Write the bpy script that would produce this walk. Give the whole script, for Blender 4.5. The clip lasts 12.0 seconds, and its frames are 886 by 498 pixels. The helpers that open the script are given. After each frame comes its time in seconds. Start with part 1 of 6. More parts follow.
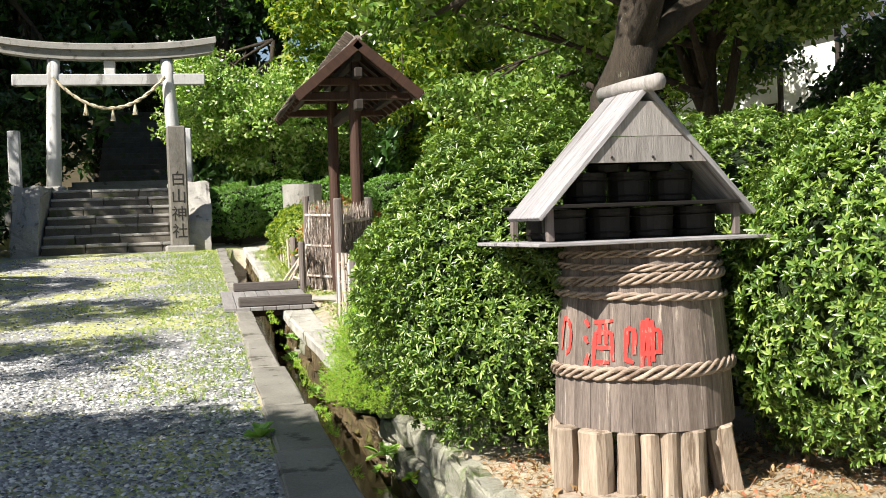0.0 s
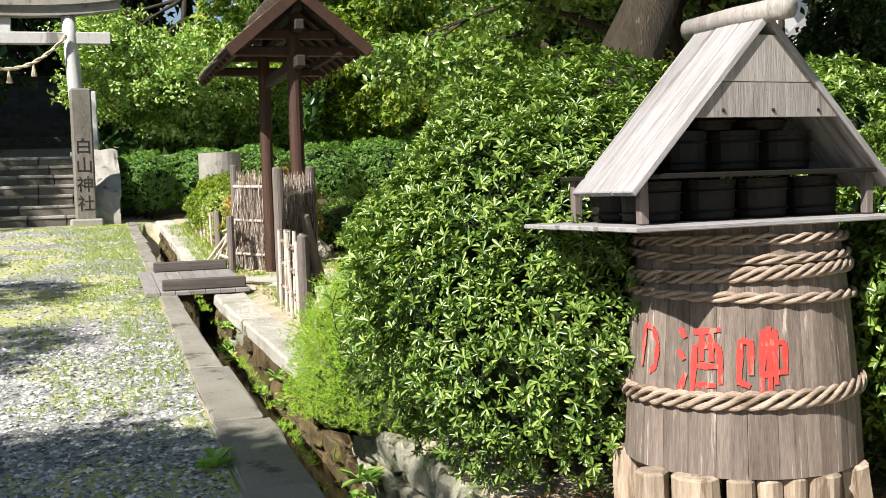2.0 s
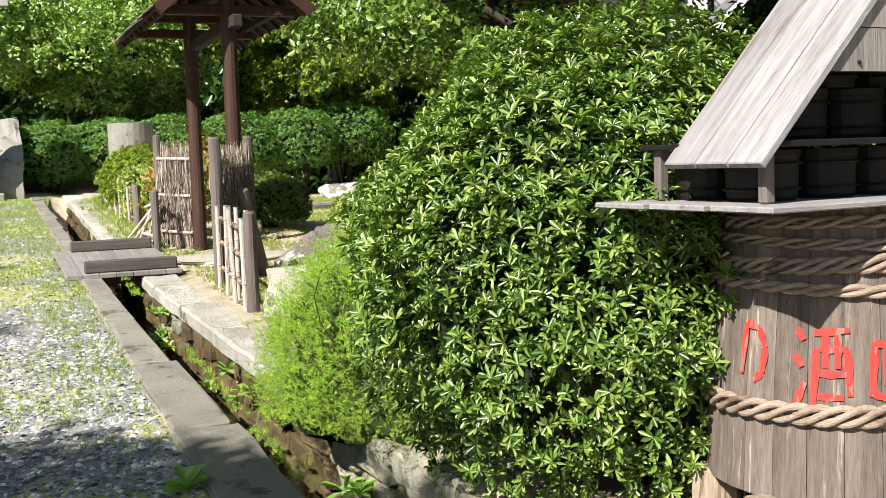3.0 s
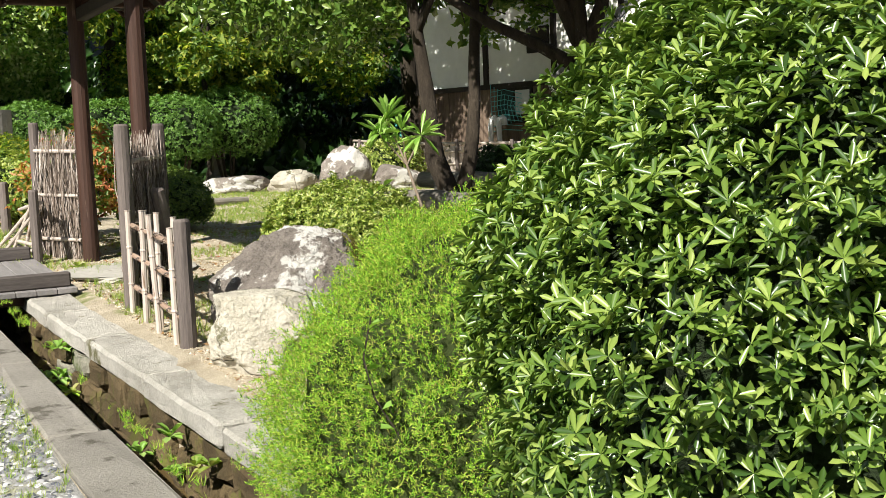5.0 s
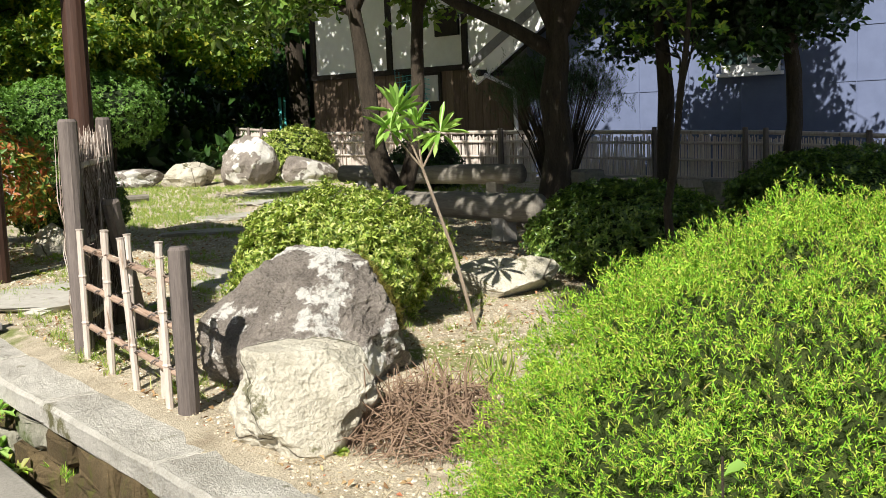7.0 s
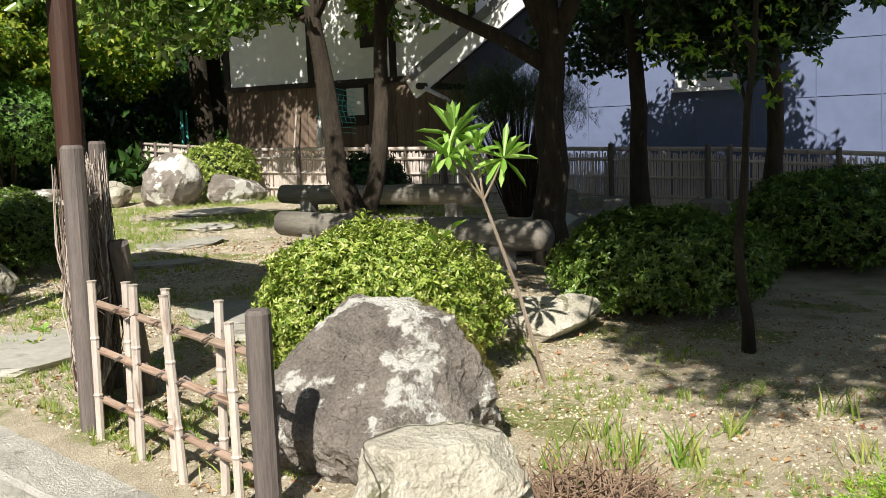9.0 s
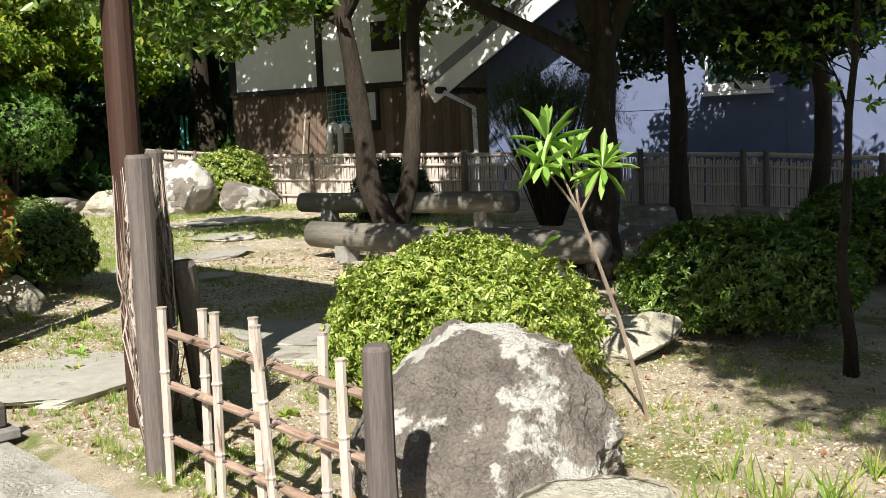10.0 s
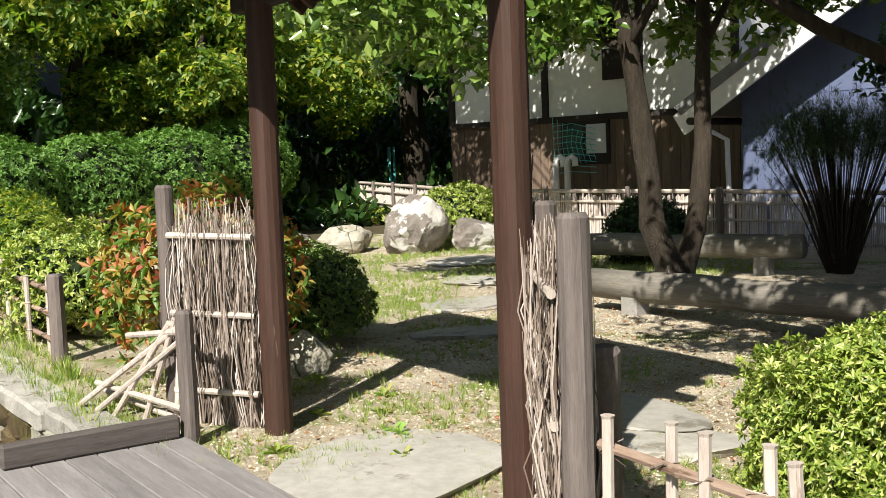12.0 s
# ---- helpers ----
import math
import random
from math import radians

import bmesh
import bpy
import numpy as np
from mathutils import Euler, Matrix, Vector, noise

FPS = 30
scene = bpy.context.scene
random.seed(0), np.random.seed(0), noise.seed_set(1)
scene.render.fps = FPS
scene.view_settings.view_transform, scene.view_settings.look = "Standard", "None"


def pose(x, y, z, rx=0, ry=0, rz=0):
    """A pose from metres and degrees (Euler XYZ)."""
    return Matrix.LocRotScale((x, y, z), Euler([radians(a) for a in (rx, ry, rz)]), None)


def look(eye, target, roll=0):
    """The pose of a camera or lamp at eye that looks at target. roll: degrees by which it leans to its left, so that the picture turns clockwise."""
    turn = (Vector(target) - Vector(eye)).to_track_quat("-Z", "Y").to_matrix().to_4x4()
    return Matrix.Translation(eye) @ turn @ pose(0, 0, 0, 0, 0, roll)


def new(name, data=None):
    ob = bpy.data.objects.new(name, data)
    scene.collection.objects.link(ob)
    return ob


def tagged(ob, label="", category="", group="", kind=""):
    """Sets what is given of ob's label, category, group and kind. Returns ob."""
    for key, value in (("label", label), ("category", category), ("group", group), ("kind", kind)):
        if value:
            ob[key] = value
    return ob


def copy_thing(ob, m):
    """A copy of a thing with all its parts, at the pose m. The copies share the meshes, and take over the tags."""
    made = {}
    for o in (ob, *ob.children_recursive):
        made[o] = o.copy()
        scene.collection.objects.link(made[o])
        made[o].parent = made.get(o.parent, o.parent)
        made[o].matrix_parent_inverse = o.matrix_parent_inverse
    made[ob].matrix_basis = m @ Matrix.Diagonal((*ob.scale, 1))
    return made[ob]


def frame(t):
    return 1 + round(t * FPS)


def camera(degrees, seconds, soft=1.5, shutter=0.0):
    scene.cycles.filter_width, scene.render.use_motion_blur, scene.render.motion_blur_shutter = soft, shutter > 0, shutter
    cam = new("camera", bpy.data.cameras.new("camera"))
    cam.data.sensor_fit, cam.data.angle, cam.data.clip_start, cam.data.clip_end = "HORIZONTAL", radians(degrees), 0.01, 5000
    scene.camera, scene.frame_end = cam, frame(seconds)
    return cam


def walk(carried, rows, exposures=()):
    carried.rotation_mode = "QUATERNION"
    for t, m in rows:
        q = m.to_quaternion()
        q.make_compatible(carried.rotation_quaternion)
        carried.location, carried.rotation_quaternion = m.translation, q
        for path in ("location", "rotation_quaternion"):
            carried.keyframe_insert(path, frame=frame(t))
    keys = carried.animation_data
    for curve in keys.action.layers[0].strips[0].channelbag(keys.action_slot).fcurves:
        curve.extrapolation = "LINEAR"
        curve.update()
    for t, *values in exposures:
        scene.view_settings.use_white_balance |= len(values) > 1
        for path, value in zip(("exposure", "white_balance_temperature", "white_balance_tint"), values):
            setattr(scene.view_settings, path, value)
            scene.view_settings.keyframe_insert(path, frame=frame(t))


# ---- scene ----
cam = camera(44.3, 12.0, 0.5)
METRES, EYE, TILT, LEAN, TURN = 9.0, 1.5, 0.0, 0.0, -12.7
ROWS = [
    (0.0, 0.0, 0.0, 0.0, -0.05, -1.52, 2.02),
    (0.5, -0.0044, 0.0309, 0.0004, -0.31, -1.77, 2.04),
    (1.0, -0.0202, 0.0646, 0.0014, -0.64, -2.31, 1.93),
    (1.5, -0.0339, 0.0983, 0.0015, -1.93, -2.72, 1.89),
    (2.0, -0.0493, 0.1395, 0.0028, -5.0, -3.2, 1.93),
    (2.5, -0.0704, 0.1796, 0.0031, -7.73, -4.12, 1.88),
    (4.5, -0.1286, 0.3634, 0.0062, -15.91, -5.67, 2.16),
    (5.0, -0.139, 0.4112, 0.0071, -17.71, -5.58, 2.15),
    (5.5, -0.1494, 0.461, 0.0096, -20.8, -5.86, 2.17),
    (6.0, -0.1691, 0.5037, 0.0116, -23.42, -6.0, 2.14),
    (6.5, -0.1799, 0.547, 0.0153, -25.17, -6.44, 2.2),
    (7.0, -0.1953, 0.587, 0.0197, -25.47, -6.66, 2.18),
    (7.5, -0.2103, 0.6221, 0.0217, -25.77, -6.51, 2.24),
    (9.5, -0.2517, 0.7591, 0.0325, -33.0, -6.27, 2.17),
    (10.0, -0.2583, 0.7972, 0.0335, -32.71, -6.09, 2.28),
    (10.5, -0.264, 0.8365, 0.0377, -31.79, -5.51, 2.32),
    (11.0, -0.2781, 0.8748, 0.0403, -28.87, -4.75, 2.17),
    (11.5, -0.2854, 0.9127, 0.0423, -26.04, -4.3, 2.24),
    (12.0, -0.2976, 0.948, 0.0451, -23.81, -4.21, 2.16),
]
walk(cam, [(t, pose(0, 0, EYE, TILT, LEAN, TURN) @ pose(METRES * x, METRES * y, METRES * z, 90 + pitch, roll, yaw)) for t, x, y, z, yaw, pitch, roll in ROWS], [(0.0, 1.15), (2.5, 1.05), (5.5, 0.80), (7.5, 0.82), (9.5, 0.65), (10.0, 0.80), (11.0, 0.97), (12.0, 0.78)])

# ---- world, sun ----
SUN_EL, SUN_AZ = radians(42), radians(58)      # shadows fall towards +x +y
world = bpy.data.worlds.new("sky")
scene.world = world
world.use_nodes = True
_n = world.node_tree.nodes
_sky = _n.new("ShaderNodeTexSky")
_sky.sky_type = "NISHITA"
_sky.sun_disc = False
_sky.sun_elevation = SUN_EL
_sky.sun_rotation = math.pi + SUN_AZ
world.node_tree.links.new(_sky.outputs[0], _n["Background"].inputs[0])
_n["Background"].inputs[1].default_value = 0.05
_sun = bpy.data.lights.new("sun", "SUN")
_sun.energy, _sun.angle, _sun.color = 5.0, radians(0.53), (1.0, 0.95, 0.86)
_way = Vector((math.sin(SUN_AZ) * math.cos(SUN_EL), math.cos(SUN_AZ) * math.cos(SUN_EL), -math.sin(SUN_EL)))
new("sun", _sun).matrix_world = look((-20, -14, 25), Vector((-20, -14, 25)) + _way)
rng = np.random.default_rng(7)


# ---- materials ----
def node_material(name):
    m = bpy.data.materials.new(name)
    m.use_nodes = True
    nt = m.node_tree
    return m, nt, nt.nodes, nt.nodes["Principled BSDF"]


def coords(nt, stretch=(1, 1, 1)):
    """Object coordinates, shifted by a random amount for each object."""
    tc, info, mp = nt.nodes.new("ShaderNodeTexCoord"), nt.nodes.new("ShaderNodeObjectInfo"), nt.nodes.new("ShaderNodeMapping")
    mul = nt.nodes.new("ShaderNodeMath")
    mul.operation, mul.inputs[1].default_value = "MULTIPLY", 37.0
    nt.links.new(info.outputs["Random"], mul.inputs[0])
    nt.links.new(tc.outputs["Object"], mp.inputs["Vector"])
    nt.links.new(mul.outputs[0], mp.inputs["Location"])
    mp.inputs["Scale"].default_value = stretch
    return mp.outputs[0]


def noise_tex(nt, vec, scale, detail=6, rough=0.6):
    n = nt.nodes.new("ShaderNodeTexNoise")
    n.inputs["Scale"].default_value, n.inputs["Detail"].default_value, n.inputs["Roughness"].default_value = scale, detail, rough
    nt.links.new(vec, n.inputs["Vector"])
    return n.outputs["Fac"]


def ramp(nt, fac, stops):
    r = nt.nodes.new("ShaderNodeValToRGB")
    while len(r.color_ramp.elements) < len(stops):
        r.color_ramp.elements.new(0.5)
    for e, (p, c) in zip(r.color_ramp.elements, stops):
        e.position, e.color = p, (*c, 1)
    nt.links.new(fac, r.inputs[0])
    return r.outputs[0]


def mixed(nt, fac, a, b, mode="MIX"):
    m = nt.nodes.new("ShaderNodeMix")
    m.data_type, m.blend_type = "RGBA", mode
    for sock, v in ((m.inputs[0], fac), (m.inputs[6], a), (m.inputs[7], b)):
        if isinstance(v, (int, float)):
            sock.default_value = v
        elif isinstance(v, tuple):
            sock.default_value = (*v, 1)
        else:
            nt.links.new(v, sock)
    return m.outputs[2]


def bumped(nt, bsdf, height, strength, dist):
    b = nt.nodes.new("ShaderNodeBump")
    b.inputs["Strength"].default_value, b.inputs["Distance"].default_value = strength, dist
    nt.links.new(height, b.inputs["Height"])
    nt.links.new(b.outputs[0], bsdf.inputs["Normal"])


def surf(name, c1, c2, scale, rough=0.85, bump=0.5, dist=0.01, fine=8.0, stretch=(1, 1, 1), spots=None, spot_scale=3.0, spot_at=0.58, each=0.25, spec=0.3, cracks=0.0, soft_edge=0.06):
    """Two-scale mottled surface; spots: a third colour in patches (moss, lichen, stains)."""
    m, nt, nd, p = node_material(name)
    v = coords(nt, stretch)
    big, small = noise_tex(nt, v, scale, 5), noise_tex(nt, v, scale * fine, 4, 0.7)
    col = mixed(nt, 0.45, ramp(nt, big, [(0.3, c1), (0.7, c2)]), ramp(nt, small, [(0.3, c1), (0.7, c2)]))
    if spots:
        f = ramp(nt, noise_tex(nt, v, spot_scale, 7, 0.65), [(spot_at, (0, 0, 0)), (spot_at + soft_edge, (1, 1, 1))])
        col = mixed(nt, f, col, spots)
    if cracks:
        vo = nd.new("ShaderNodeTexVoronoi")
        vo.feature, vo.inputs["Scale"].default_value = "DISTANCE_TO_EDGE", cracks
        bend = nd.new("ShaderNodeVectorMath")
        bend.operation = "ADD"
        wob = nd.new("ShaderNodeTexNoise")
        wob.inputs["Scale"].default_value = cracks * 0.5
        nt.links.new(v, wob.inputs["Vector"])
        nt.links.new(v, bend.inputs[0])
        nt.links.new(wob.outputs["Color"], bend.inputs[1])
        nt.links.new(bend.outputs[0], vo.inputs["Vector"])
        line = ramp(nt, vo.outputs["Distance"], [(0.002, (0.16, 0.15, 0.13)), (0.009, (1, 1, 1))])
        col = mixed(nt, 1.0, col, line, "MULTIPLY")
    if each:
        info = nd.new("ShaderNodeObjectInfo")
        g = ramp(nt, info.outputs["Random"], [(0, (1 - each,) * 3), (1, (1, 1, 1))])
        col = mixed(nt, 1.0, col, g, "MULTIPLY")
    nt.links.new(col, p.inputs["Base Color"])
    p.inputs["Roughness"].default_value = rough
    p.inputs["Specular IOR Level"].default_value = spec
    bumped(nt, p, mixed(nt, 0.5, big, small), bump, dist)
    return m


def leaf_mat(name, colours, rough=0.35, through_light=0.3, spec=0.5):
    """Leaves: a colour for each loose piece, part of the light passing through."""
    m, nt, nd, p = node_material(name)
    geo = nd.new("ShaderNodeNewGeometry")
    n = len(colours)
    col = ramp(nt, geo.outputs["Random Per Island"], [(i / max(1, n - 1), c) for i, c in enumerate(colours)])
    tr, mx = nd.new("ShaderNodeBsdfTranslucent"), nd.new("ShaderNodeMixShader")
    nt.links.new(col, p.inputs["Base Color"])
    warm = mixed(nt, 1.0, col, (1.5, 1.6, 0.7), "MULTIPLY")
    nt.links.new(warm, tr.inputs["Color"])
    p.inputs["Roughness"].default_value, p.inputs["Specular IOR Level"].default_value = rough, spec
    mx.inputs[0].default_value = through_light
    nt.links.new(p.outputs[0], mx.inputs[1])
    nt.links.new(tr.outputs[0], mx.inputs[2])
    nt.links.new(mx.outputs[0], nd["Material Output"].inputs["Surface"])
    return m


M_GRAVEL = surf("gravel_bed", (0.17, 0.17, 0.17), (0.44, 0.43, 0.40), 2.0, fine=40, bump=1.0, dist=0.03, each=0, spots=(0.42, 0.43, 0.17), spot_scale=0.9, spot_at=0.49)

M_SOIL = surf("garden_soil", (0.24, 0.19, 0.125), (0.72, 0.64, 0.49), 4.0, fine=30, bump=1.0, dist=0.03, each=0, spots=(0.22, 0.25, 0.08), spot_scale=1.1, spot_at=0.55)
M_FOREST = surf("forest_floor", (0.05, 0.04, 0.02), (0.10, 0.08, 0.045), 0.7, each=0)
M_KERB = surf("kerb_concrete", (0.16, 0.145, 0.125), (0.34, 0.32, 0.28), 2.2, fine=28, bump=0.9, dist=0.012, spots=(0.11, 0.10, 0.08), spot_scale=3.5, spot_at=0.56, each=0.2)
M_COPING = surf("coping_stone", (0.33, 0.31, 0.26), (0.76, 0.73, 0.66), 5.0, fine=14, bump=1.0, dist=0.04, spots=(0.16, 0.15, 0.07), spot_scale=4, spot_at=0.60, each=0.25, soft_edge=0.08)
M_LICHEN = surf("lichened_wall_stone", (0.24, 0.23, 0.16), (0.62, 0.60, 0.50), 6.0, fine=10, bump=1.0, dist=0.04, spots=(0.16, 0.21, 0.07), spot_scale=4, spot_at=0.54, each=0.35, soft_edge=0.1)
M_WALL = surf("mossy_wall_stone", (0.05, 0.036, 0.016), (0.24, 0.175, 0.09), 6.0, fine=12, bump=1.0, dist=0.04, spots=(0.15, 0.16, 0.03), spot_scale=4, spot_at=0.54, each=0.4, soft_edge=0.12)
M_ROCK = surf("garden_rock", (0.09, 0.075, 0.065), (0.44, 0.39, 0.34), 5.0, fine=16, bump=1.0, dist=0.05, spots=(0.74, 0.72, 0.67), spot_scale=2.8, spot_at=0.525, each=0.15, soft_edge=0.03)
M_PALEROCK = surf("pale_rock", c1=(0.30, 0.27, 0.20), c2=(0.72, 0.68, 0.58), scale=5.0, fine=12, bump=1.0, dist=0.03, spots=(0.20, 0.19, 0.12), spot_scale=4, spot_at=0.60, each=0.15, soft_edge=0.03, cracks=1.1)
M_SLAB = surf("flat_stone", (0.33, 0.31, 0.27), (0.52, 0.50, 0.45), 2.0, bump=0.5, spots=(0.24, 0.22, 0.18), spot_scale=2.5, spot_at=0.6)
# Step stone: stains and the risers' shade share one dark colour.
M_STEP = surf("stained_shaded_step_stone", (0.075, 0.065, 0.05), (0.20, 0.18, 0.15), 4.0, fine=12, bump=0.9, dist=0.02, spots=(0.10, 0.11, 0.05), spot_scale=3.0, spot_at=0.56, each=0.3)
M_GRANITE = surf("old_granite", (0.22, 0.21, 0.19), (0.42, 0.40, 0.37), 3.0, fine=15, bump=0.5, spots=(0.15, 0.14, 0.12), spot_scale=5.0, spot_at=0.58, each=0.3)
M_TORII = surf("torii_stone", (0.42, 0.41, 0.40), (0.66, 0.65, 0.64), 2.0, fine=15, bump=0.4, spots=(0.22, 0.21, 0.20), spot_scale=1.6, spot_at=0.56, stretch=(1, 1, 0.35))
M_GREYWOOD = surf("weathered_grey_wood", (0.17, 0.15, 0.14), (0.42, 0.39, 0.37), 2.5, fine=6, bump=0.7, dist=0.006, stretch=(14, 14, 1), spots=(0.14, 0.12, 0.11), spot_scale=1.6, spot_at=0.62)
M_STAVE = surf("barrel_stave", (0.07, 0.052, 0.044), (0.31, 0.25, 0.215), 2.2, fine=6, bump=0.6, dist=0.004, stretch=(18, 18, 1), spots=(0.46, 0.39, 0.33), spot_scale=1.4, spot_at=0.60, each=0.35)
M_HOOP = surf("bamboo_hoop", (0.15, 0.10, 0.07), (0.50, 0.40, 0.32), 8.0, bump=0.4, stretch=(1, 1, 4), spots=(0.13, 0.08, 0.05), spot_scale=3, spot_at=0.6)
M_LOG = surf("cut_log", (0.20, 0.14, 0.095), (0.52, 0.43, 0.34), 2.5, fine=6, bump=0.8, dist=0.006, stretch=(12, 12, 1), spots=(0.18, 0.13, 0.09), spot_scale=1.8, spot_at=0.58, each=0.35)
M_POST = surf("dark_brown_post", (0.03, 0.015, 0.010), (0.085, 0.042, 0.03), 2.0, fine=6, bump=0.5, dist=0.005, stretch=(12, 12, 0.8), spots=(0.20, 0.14, 0.11), spot_scale=1.6, spot_at=0.66, rough=0.6)
M_DARKPOST = surf("weathered_dark_post", (0.09, 0.075, 0.07), (0.24, 0.20, 0.18), 2.5, fine=6, bump=0.6, dist=0.005, stretch=(14, 14, 1))
M_RAIL = surf("brown_bamboo_rail", (0.22, 0.13, 0.09), (0.52, 0.40, 0.31), 4.0, fine=5, bump=0.25, dist=0.003, stretch=(8, 1, 8), spots=(0.15, 0.09, 0.06), spot_scale=2.2, spot_at=0.58, rough=0.5)
M_BAMBOO = surf("aged_bamboo", (0.40, 0.32, 0.27), (0.72, 0.65, 0.58), 4.0, fine=5, bump=0.25, dist=0.003, stretch=(8, 8, 1), spots=(0.25, 0.17, 0.12), spot_scale=2.2, spot_at=0.62, rough=0.55)
# Tub black, darkened further for the shade under the rack roof.
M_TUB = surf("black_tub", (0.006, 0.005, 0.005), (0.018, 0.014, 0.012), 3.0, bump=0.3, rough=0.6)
M_RED = surf("worn_red_paint", (0.50, 0.035, 0.03), (0.72, 0.06, 0.05), 9.0, bump=0.2, each=0, stretch=(3, 3, 0.7), spots=(0.27, 0.15, 0.12), spot_scale=14, spot_at=0.55)
M_PILLAR = surf("dark_stained_stone", (0.07, 0.065, 0.055), (0.24, 0.22, 0.195), 3.0, fine=10, bump=0.6, stretch=(2, 2, 0.6), spots=(0.34, 0.32, 0.28), spot_scale=2.5, spot_at=0.62)
M_INK = surf("carved_ink_and_opening_shade", (0.012, 0.012, 0.012), (0.03, 0.027, 0.024), 5.0, bump=0.1, each=0)
M_BARK = surf("tree_bark", (0.02, 0.015, 0.010), (0.09, 0.07, 0.05), 4.0, fine=6, bump=1.0, dist=0.04, stretch=(5, 5, 1.2), spots=(0.20, 0.19, 0.155), spot_scale=3.0, spot_at=0.64)
M_SHINGLE = surf("bark_shingle", (0.16, 0.13, 0.11), (0.40, 0.35, 0.31), 5.0, bump=0.8, dist=0.01, each=0.3, spots=(0.20, 0.22, 0.10), spot_scale=3, spot_at=0.64)
M_DECK = surf("deck_plank", (0.17, 0.16, 0.155), (0.34, 0.32, 0.31), 2.0, fine=6, bump=0.5, dist=0.004, stretch=(14, 1.2, 14))
M_CURB = surf("bridge_side_board", (0.05, 0.042, 0.038), (0.15, 0.13, 0.12), 2.0, fine=6, bump=0.5, dist=0.004, stretch=(1.2, 14, 14))
M_PLASTER = surf("white_plaster", (0.70, 0.70, 0.68), (0.82, 0.82, 0.80), 1.0, bump=0.15, each=0)
M_SIDING = surf("blue_grey_siding", (0.10, 0.125, 0.21), (0.135, 0.165, 0.27), 0.6, bump=0.1, each=0)
M_PLANKWALL = surf("brown_wall_plank", (0.10, 0.07, 0.05), (0.26, 0.19, 0.14), 2.0, fine=6, bump=0.5, dist=0.005, stretch=(14, 14, 1), each=0.4)
M_REED = surf("bamboo_screen", (0.44, 0.37, 0.33), (0.72, 0.65, 0.59), 3.0, fine=5, bump=0.3, stretch=(10, 10, 1), each=0)
M_TILE = surf("roof_tile", (0.16, 0.16, 0.17), (0.30, 0.30, 0.31), 2.0, bump=0.4)
M_WHITE = surf("white_enamel", (0.75, 0.75, 0.74), (0.82, 0.82, 0.82), 2.0, bump=0.05, rough=0.4)
M_TEAL = surf("teal_pole_paint", (0.10, 0.50, 0.50), (0.16, 0.62, 0.60), 4.0, bump=0.05, rough=0.4)
M_DARKTRIM = surf("dark_timber_and_shade", (0.02, 0.017, 0.014), (0.05, 0.04, 0.035), 3.0, bump=0.2)
# Dark house timber; also carries the shade of roof undersides in its colour.
M_ROPE = surf("straw_rope", (0.40, 0.33, 0.22), (0.58, 0.50, 0.36), 20.0, bump=0.6, each=0)
M_BENCH = surf("bench_log", (0.12, 0.11, 0.095), (0.34, 0.31, 0.26), 2.0, fine=6, bump=0.6, dist=0.006, stretch=(1, 12, 12), spots=(0.15, 0.17, 0.07), spot_scale=2, spot_at=0.62)

L_AZALEA = leaf_mat("azalea_leaf", [(0.035, 0.08, 0.014), (0.07, 0.135, 0.02), (0.12, 0.20, 0.032), (0.18, 0.27, 0.048), (0.29, 0.37, 0.09)], 0.30, 0.18, 0.55)
L_JUNIPER = leaf_mat("juniper_spray", [(0.07, 0.17, 0.02), (0.16, 0.36, 0.03), (0.25, 0.48, 0.04), (0.38, 0.56, 0.06), (0.48, 0.58, 0.09), (0.26, 0.19, 0.09)], 0.6, 0.24, 0.2)
L_YOUNG = leaf_mat("young_azalea_leaf", [(0.08, 0.14, 0.02), (0.16, 0.24, 0.035), (0.28, 0.37, 0.06), (0.42, 0.48, 0.11), (0.52, 0.52, 0.22)], 0.4, 0.25)
# Brighter copy of the glossy leaf, with sunlight and gloss put into its colour.
L_CAMELLIA = leaf_mat("sunlit_camellia_leaf", [(0.09, 0.20, 0.03), (0.20, 0.34, 0.06), (0.36, 0.48, 0.14), (0.55, 0.62, 0.30)], 0.25, 0.3, 0.7)
L_DARK = leaf_mat("dark_evergreen_leaf", [(0.018, 0.045, 0.012), (0.03, 0.075, 0.016), (0.05, 0.11, 0.025)], 0.3, 0.2)
L_GLOSSY = leaf_mat("glossy_camellia_leaf", [(0.06, 0.13, 0.02), (0.13, 0.22, 0.035), (0.25, 0.34, 0.08)], 0.25, 0.25, 0.7)
L_MAPLE = leaf_mat("yellow_green_maple_leaf", [(0.06, 0.13, 0.02), (0.11, 0.20, 0.028), (0.21, 0.29, 0.04), (0.48, 0.47, 0.07)], 0.5, 0.5)
L_GREEN = leaf_mat("green_maple_leaf", [(0.07, 0.17, 0.02), (0.14, 0.28, 0.03), (0.26, 0.38, 0.05), (0.40, 0.46, 0.07)], 0.45, 0.45)
L_HEDGE = leaf_mat("clipped_hedge_leaf", [(0.07, 0.17, 0.03), (0.13, 0.26, 0.045), (0.20, 0.34, 0.07)], 0.45, 0.3)
L_GRASS = leaf_mat("grass_blade", [(0.13, 0.24, 0.03), (0.20, 0.32, 0.05), (0.32, 0.38, 0.09), (0.42, 0.40, 0.16)], 0.5, 0.35)
L_RED = leaf_mat("red_orange_leaf", [(0.30, 0.07, 0.04), (0.46, 0.17, 0.06), (0.44, 0.32, 0.08), (0.16, 0.26, 0.05), (0.10, 0.20, 0.04), (0.20, 0.28, 0.06)], 0.45, 0.35)
